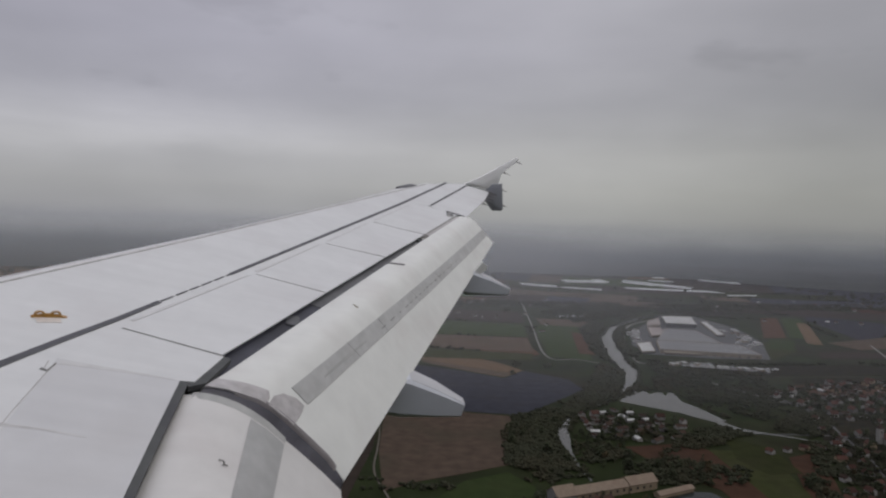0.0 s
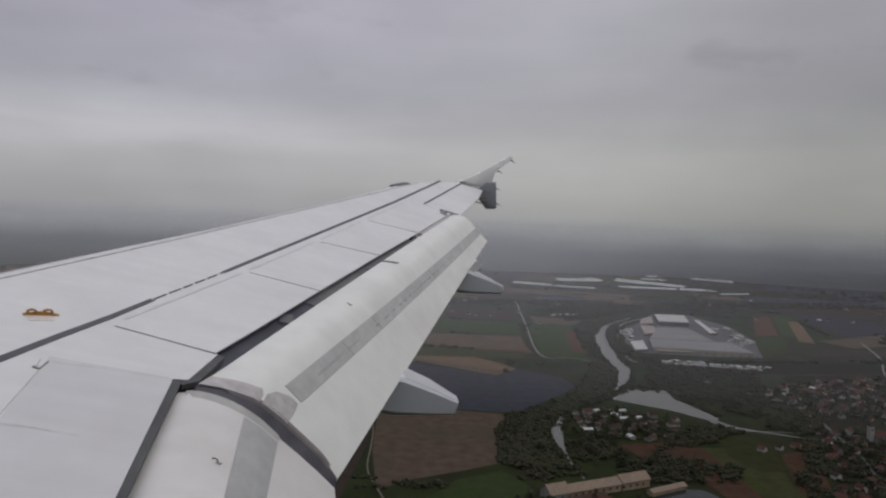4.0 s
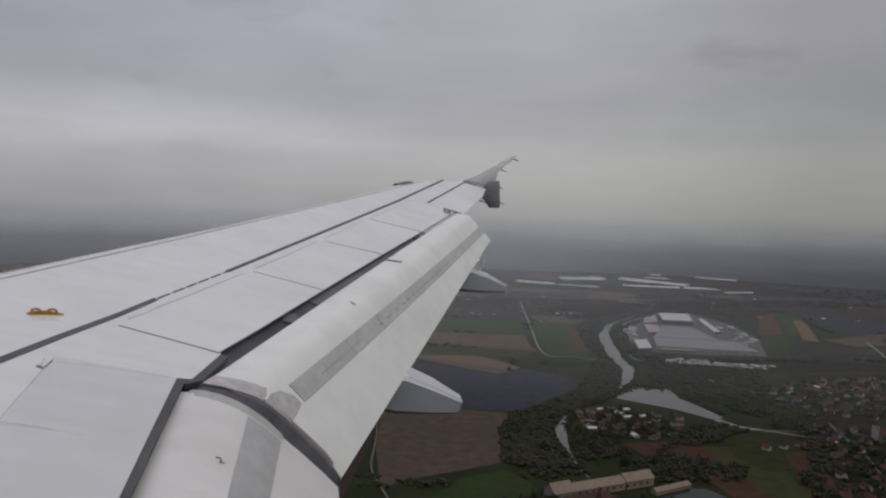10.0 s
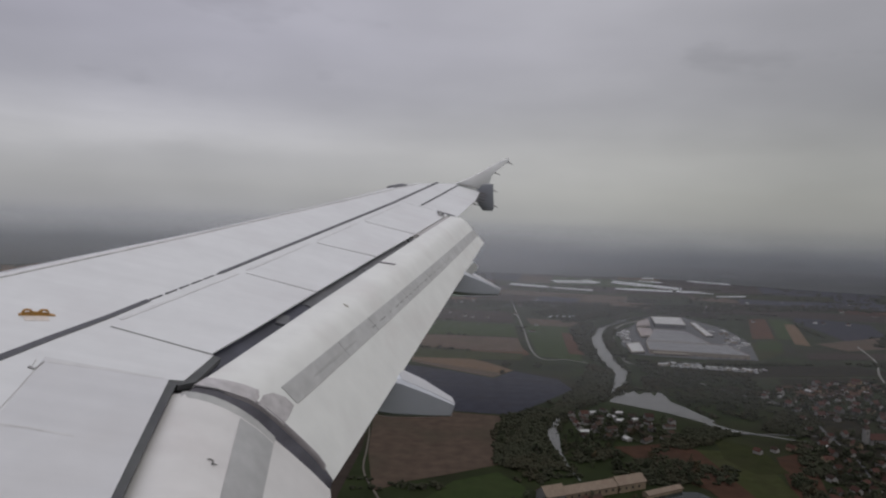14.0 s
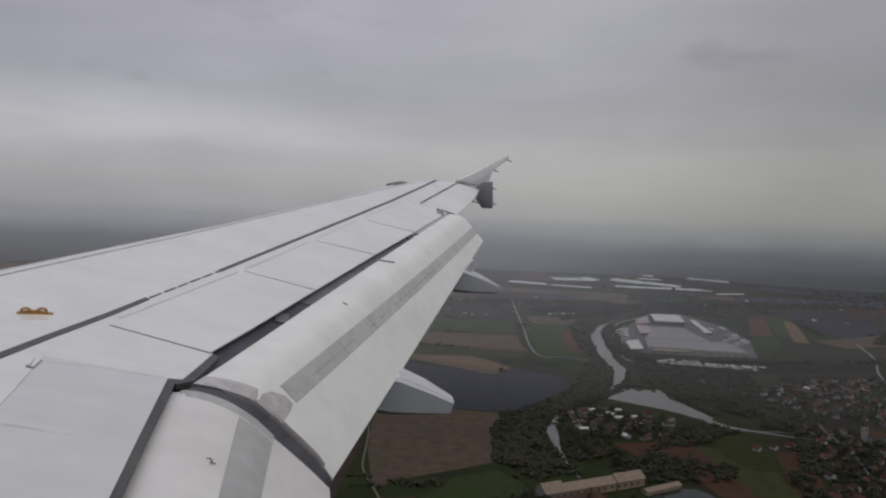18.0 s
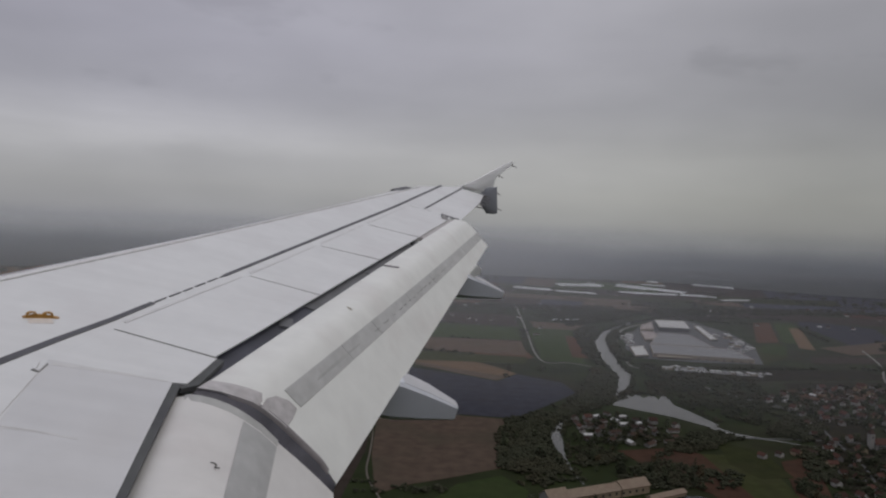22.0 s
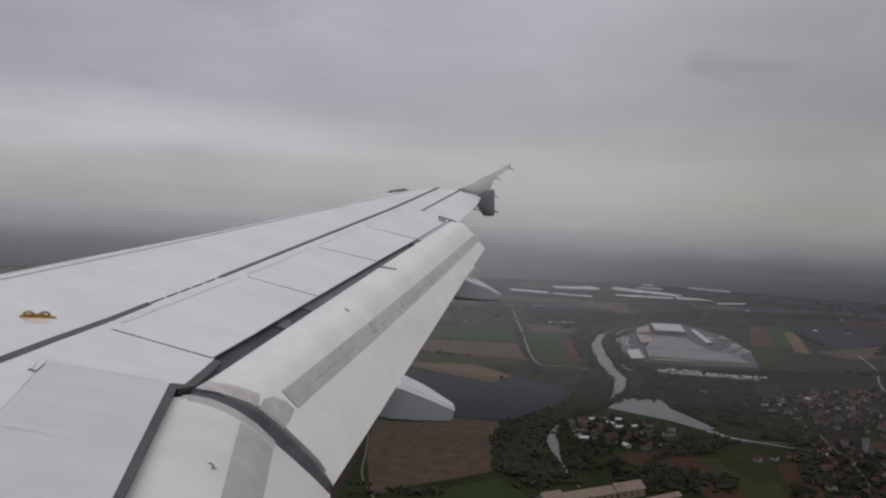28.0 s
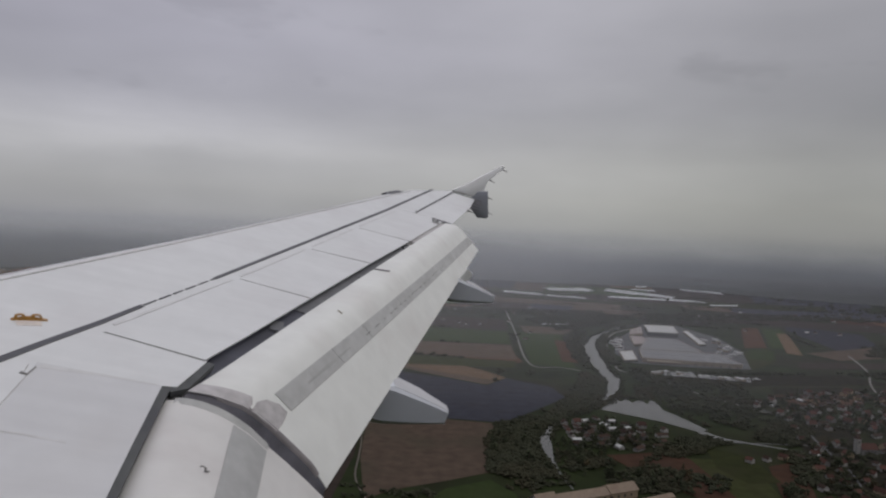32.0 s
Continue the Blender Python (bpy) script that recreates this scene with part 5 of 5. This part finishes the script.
def clump(x, y, s):
    h = rng.uniform(0.8, 1.3) * s
    for _ in range(9 if y < 1700 else 6):
        c = Vector((x + rng.uniform(-0.8, 0.8) * s, y + rng.uniform(-0.8, 0.8) * s, rise(x, y) + h * rng.uniform(0.1, 0.6)))
        o = len(vs)
        k = s * (rng.uniform(0.22, 0.48) if y < 1700 else rng.uniform(0.32, 0.62))
        vs.extend(tuple(c + Vector((p.x * k * rng.uniform(0.6, 1.4), p.y * k * rng.uniform(0.6, 1.4), p.z * k * rng.uniform(0.4, 0.9)))) for p in iv)
        fs.extend([o + i for i in f] for f in ifc)


for region, n in WOODS:
    for x, y in scatter(region, int(n * (3.2 if region[0][1] < 1700 else 2.4))):
        if not wet(x, y):
            clump(x, y, rng.uniform(4.0, 7.5) * (1 + y / 9000))
# a ragged line of trees along the weir pool's banks
for (x0, y0), (x1, y1), n in (((340, 1566), (432, 1552), 22), ((436, 1520), (476, 1330), 22), ((274, 1442), (338, 1560), 14)):
    for i in range(n):
        t = (i + rng.uniform(-0.4, 0.4)) / n
        clump(x0 + (x1 - x0) * t + rng.uniform(-5, 5), y0 + (y1 - y0) * t + rng.uniform(-5, 5), rng.uniform(3.6, 8))
# trees that lean in over the river's banks
for (x0, y0), (x1, y1), w in zip(RIVER, RIVER[1:], BEDS):
    n = int(math.hypot(x1 - x0, y1 - y0) / 7)
    for i in range(n):
        t = (i + rng.uniform(-0.5, 0.5)) / n
        d = Vector((x1 - x0, y1 - y0)).normalized()
        for side in (-1, 1):
            if rng.random() < 0.75:
                off = side * (w / 2 + rng.uniform(0, 9))
                clump(x0 + (x1 - x0) * t - d.y * off, y0 + (y1 - y0) * t + d.x * off, rng.uniform(3.0, 7.0))
# hedges and tree lines between the fields
for _ in range(170):
    y = rng.uniform(900, 4300)
    x = rng.uniform(-0.7, 0.7) * y
    if any(inside(x, y, k) for k in KEEP):
        continue
    a, n = radians(rng.choice((-14, -14, 76, 0))) + rng.uniform(-0.1, 0.1), rng.randint(6, 26)
    for i in range(n):
        px, py = x + math.cos(a) * i * 13, y + math.sin(a) * i * 13
        if rng.random() < 0.8 and not wet(px, py) and not any(inside(px, py, o) for o, k in NAMED) and not any(inside(px, py, k) for k in KEEP):
            clump(px + rng.uniform(-5, 5), py + rng.uniform(-5, 5), rng.uniform(3.5, 8) * (1 + y / 9000))
# wooded rises towards the skyline
for _ in range(900):
    a, d = rng.uniform(-0.8, 0.8), rng.uniform(4250, 4620)
    a += 0.05 * math.sin(d / 40)
    glass_land = 270 < d * math.sin(a) < 1800 and d < 4600
    if not glass_land and noise.noise(Vector((a * 9, d / 160, 5.0))) > -0.05:
        clump(d * math.sin(a), d * math.cos(a), rng.uniform(7, 17))
me = bpy.data.meshes.new("woodland")
me.from_pydata(vs, [], fs)
me.materials.append(M_LEAF)
me.polygons.foreach_set("use_smooth", [True] * len(me.polygons))
put(new("woodland", me), "dull green woods and hedges along the river and fields", "woodland", "", "stuff")

# a lone farm on the open fields farther along the flight, with its track
for x, y, t in ((-440, 1078, 20), (-410, 1090, 110), (-470, 1100, 15), (-594, 1051, 40)):
    copy_thing(KINDS[0 if x > -450 else 3], pose(x, y, 0, 0, 0, t))
ribbon("farm_track", [(-952, 855), (-766, 908), (-615, 996), (-522, 1060), (-431, 1065), (-304, 1099)], [5, 5, 5, 5, 5, 5], 0.7, M_ROAD, "pale farm track across the fields", "road")
# scattered farms towards the distance
for _ in range(60):
    y = rng.uniform(2300, 4200)
    x = rng.uniform(-0.65, 0.65) * y
    if not any(inside(x, y, k) for k in KEEP):
        copy_thing(KINDS[rng.choice((0, 1, 3, 4))], pose(x, y, rise(x, y), 0, 0, rng.uniform(0, 180))).scale = (1.1, 1.1, 1.1)

# ---- the hazy distance: a glowing backdrop, its haze painted as a gradient ----
hz = bpy.data.materials.new("painted_haze_glow")
hz.use_nodes = True
hn, hl = hz.node_tree.nodes, hz.node_tree.links
hn.clear()
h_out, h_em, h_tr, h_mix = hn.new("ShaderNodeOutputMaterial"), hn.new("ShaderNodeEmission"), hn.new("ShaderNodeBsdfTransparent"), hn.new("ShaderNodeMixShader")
h_co, h_sep, h_ramp, h_fade = hn.new("ShaderNodeTexCoord"), hn.new("ShaderNodeSeparateXYZ"), hn.new("ShaderNodeValToRGB"), hn.new("ShaderNodeMapRange")
hl.new(h_co.outputs["Object"], h_sep.inputs[0])
h_map, h_noise, h_add = hn.new("ShaderNodeMapping"), hn.new("ShaderNodeTexNoise"), hn.new("ShaderNodeMath")
h_map.inputs["Scale"].default_value = (0.0035, 0.0035, 0.045)
h_noise.inputs["Detail"].default_value = 5.0
h_noise.inputs["Scale"].default_value = 1.0
hl.new(h_co.outputs["Object"], h_map.inputs[0])
hl.new(h_map.outputs[0], h_noise.inputs["Vector"])
h_wave, h_wmap, h_high = hn.new("ShaderNodeTexNoise"), hn.new("ShaderNodeMapping"), hn.new("ShaderNodeMath")
h_wmap.inputs["Scale"].default_value = (0.0016, 0.0016, 0.004)
h_wave.inputs["Scale"].default_value, h_wave.inputs["Detail"].default_value = 1.0, 4.0
hl.new(h_co.outputs["Object"], h_wmap.inputs[0])
hl.new(h_wmap.outputs[0], h_wave.inputs["Vector"])
h_high.operation = "MULTIPLY_ADD"
h_high.inputs[1].default_value = 60.0
hl.new(h_wave.outputs[0], h_high.inputs[0])
hl.new(h_sep.outputs["Z"], h_high.inputs[2])
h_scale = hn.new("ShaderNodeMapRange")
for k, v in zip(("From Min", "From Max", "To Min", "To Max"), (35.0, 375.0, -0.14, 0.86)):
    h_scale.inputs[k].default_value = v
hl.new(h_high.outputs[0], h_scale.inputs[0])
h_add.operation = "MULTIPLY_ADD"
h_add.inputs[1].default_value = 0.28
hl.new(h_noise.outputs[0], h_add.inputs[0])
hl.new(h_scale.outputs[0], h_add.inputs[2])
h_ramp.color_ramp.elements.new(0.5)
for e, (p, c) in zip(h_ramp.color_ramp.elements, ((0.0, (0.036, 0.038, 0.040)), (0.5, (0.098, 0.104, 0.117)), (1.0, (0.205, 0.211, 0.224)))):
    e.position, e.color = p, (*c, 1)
# the painted glow is darkened towards both sides
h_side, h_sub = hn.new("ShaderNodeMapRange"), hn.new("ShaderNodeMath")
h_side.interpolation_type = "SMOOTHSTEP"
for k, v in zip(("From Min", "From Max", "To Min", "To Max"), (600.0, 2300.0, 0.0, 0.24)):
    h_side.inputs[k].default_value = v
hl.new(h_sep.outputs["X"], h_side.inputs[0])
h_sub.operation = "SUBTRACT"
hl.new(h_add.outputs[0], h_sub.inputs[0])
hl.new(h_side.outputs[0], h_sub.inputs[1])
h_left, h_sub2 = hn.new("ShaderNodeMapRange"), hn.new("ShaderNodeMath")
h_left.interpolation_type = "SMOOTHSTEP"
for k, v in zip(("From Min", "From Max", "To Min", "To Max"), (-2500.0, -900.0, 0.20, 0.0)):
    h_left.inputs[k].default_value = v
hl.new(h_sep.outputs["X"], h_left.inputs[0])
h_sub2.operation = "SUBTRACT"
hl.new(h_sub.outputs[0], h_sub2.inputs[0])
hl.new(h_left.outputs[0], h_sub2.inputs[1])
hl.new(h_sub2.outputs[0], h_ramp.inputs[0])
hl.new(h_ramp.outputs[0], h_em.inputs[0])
h_fade.interpolation_type = "SMOOTHSTEP"
h_fade.inputs["From Min"].default_value, h_fade.inputs["From Max"].default_value = 225.0, 405.0
hl.new(h_high.outputs[0], h_fade.inputs[0])
h_foot, h_max = hn.new("ShaderNodeMapRange"), hn.new("ShaderNodeMath")
h_foot.interpolation_type = "SMOOTHSTEP"
for k, v in zip(("From Min", "From Max", "To Min", "To Max"), (3.0, 40.0, 0.25, 0.0)):
    h_foot.inputs[k].default_value = v
hl.new(h_sep.outputs["Z"], h_foot.inputs[0])
h_max.operation = "MAXIMUM"
hl.new(h_fade.outputs[0], h_max.inputs[0])
hl.new(h_foot.outputs[0], h_max.inputs[1])
hl.new(h_max.outputs[0], h_mix.inputs[0])
hl.new(h_em.outputs[0], h_mix.inputs[1])
hl.new(h_tr.outputs[0], h_mix.inputs[2])
hl.new(h_mix.outputs[0], h_out.inputs[0])
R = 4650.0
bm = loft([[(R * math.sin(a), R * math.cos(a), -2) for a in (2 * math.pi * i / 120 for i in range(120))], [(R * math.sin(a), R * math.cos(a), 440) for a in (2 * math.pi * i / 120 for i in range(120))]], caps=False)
put(new("backdrop", mesh_of("backdrop", bm, hz)), "glowing backdrop painted with hazy slate-grey land and low cloud", "backdrop", kind="structure")


# ---- haze over the land, imitated by faint see-through shells that add up with distance ----
mist = bpy.data.materials.new("haze_shell")
mist.use_nodes = True
mn, ml = mist.node_tree.nodes, mist.node_tree.links
mn.clear()
m_out, m_mix, m_tr, m_df = mn.new("ShaderNodeOutputMaterial"), mn.new("ShaderNodeMixShader"), mn.new("ShaderNodeBsdfTransparent"), mn.new("ShaderNodeBsdfDiffuse")
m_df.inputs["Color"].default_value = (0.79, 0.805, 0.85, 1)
m_co, m_sep = mn.new("ShaderNodeTexCoord"), mn.new("ShaderNodeSeparateXYZ")
ml.new(m_co.outputs["Object"], m_sep.inputs[0])
m_fac = []
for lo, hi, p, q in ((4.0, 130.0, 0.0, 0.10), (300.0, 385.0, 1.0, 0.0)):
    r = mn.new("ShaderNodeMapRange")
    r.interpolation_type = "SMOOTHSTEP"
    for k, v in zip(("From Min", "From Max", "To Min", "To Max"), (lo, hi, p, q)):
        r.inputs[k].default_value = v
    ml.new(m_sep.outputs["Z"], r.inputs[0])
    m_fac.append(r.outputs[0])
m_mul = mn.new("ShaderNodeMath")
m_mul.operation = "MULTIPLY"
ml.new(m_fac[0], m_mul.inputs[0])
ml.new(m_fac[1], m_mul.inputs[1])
# shells thinned to the right, to dim that side of the land
m_dim_right = mn.new("ShaderNodeMapRange")
m_dim_right.interpolation_type = "SMOOTHSTEP"
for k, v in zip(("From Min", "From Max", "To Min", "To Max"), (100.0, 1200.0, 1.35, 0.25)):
    m_dim_right.inputs[k].default_value = v
ml.new(m_sep.outputs["X"], m_dim_right.inputs[0])
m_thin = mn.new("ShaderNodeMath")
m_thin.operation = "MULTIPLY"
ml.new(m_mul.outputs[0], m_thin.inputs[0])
ml.new(m_dim_right.outputs[0], m_thin.inputs[1])
# shells thinned to the left too, to keep that land darker
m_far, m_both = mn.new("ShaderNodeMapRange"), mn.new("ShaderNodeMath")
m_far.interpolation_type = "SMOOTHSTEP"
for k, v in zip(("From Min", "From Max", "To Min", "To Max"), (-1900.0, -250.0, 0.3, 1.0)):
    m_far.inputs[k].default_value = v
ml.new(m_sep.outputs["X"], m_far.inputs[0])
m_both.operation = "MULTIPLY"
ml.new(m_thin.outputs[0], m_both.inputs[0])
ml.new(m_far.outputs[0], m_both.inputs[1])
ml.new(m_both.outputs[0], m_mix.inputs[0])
ml.new(m_tr.outputs[0], m_mix.inputs[1])
ml.new(m_df.outputs[0], m_mix.inputs[2])
ml.new(m_mix.outputs[0], m_out.inputs[0])
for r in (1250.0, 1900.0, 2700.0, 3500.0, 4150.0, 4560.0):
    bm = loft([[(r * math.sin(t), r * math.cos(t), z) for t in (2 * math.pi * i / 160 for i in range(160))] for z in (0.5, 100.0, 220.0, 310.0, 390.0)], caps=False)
    put(new("mist", mesh_of("mist", bm, mist, True)), "faint see-through shell imitating haze over the distant land", "mist", "", "stuff")
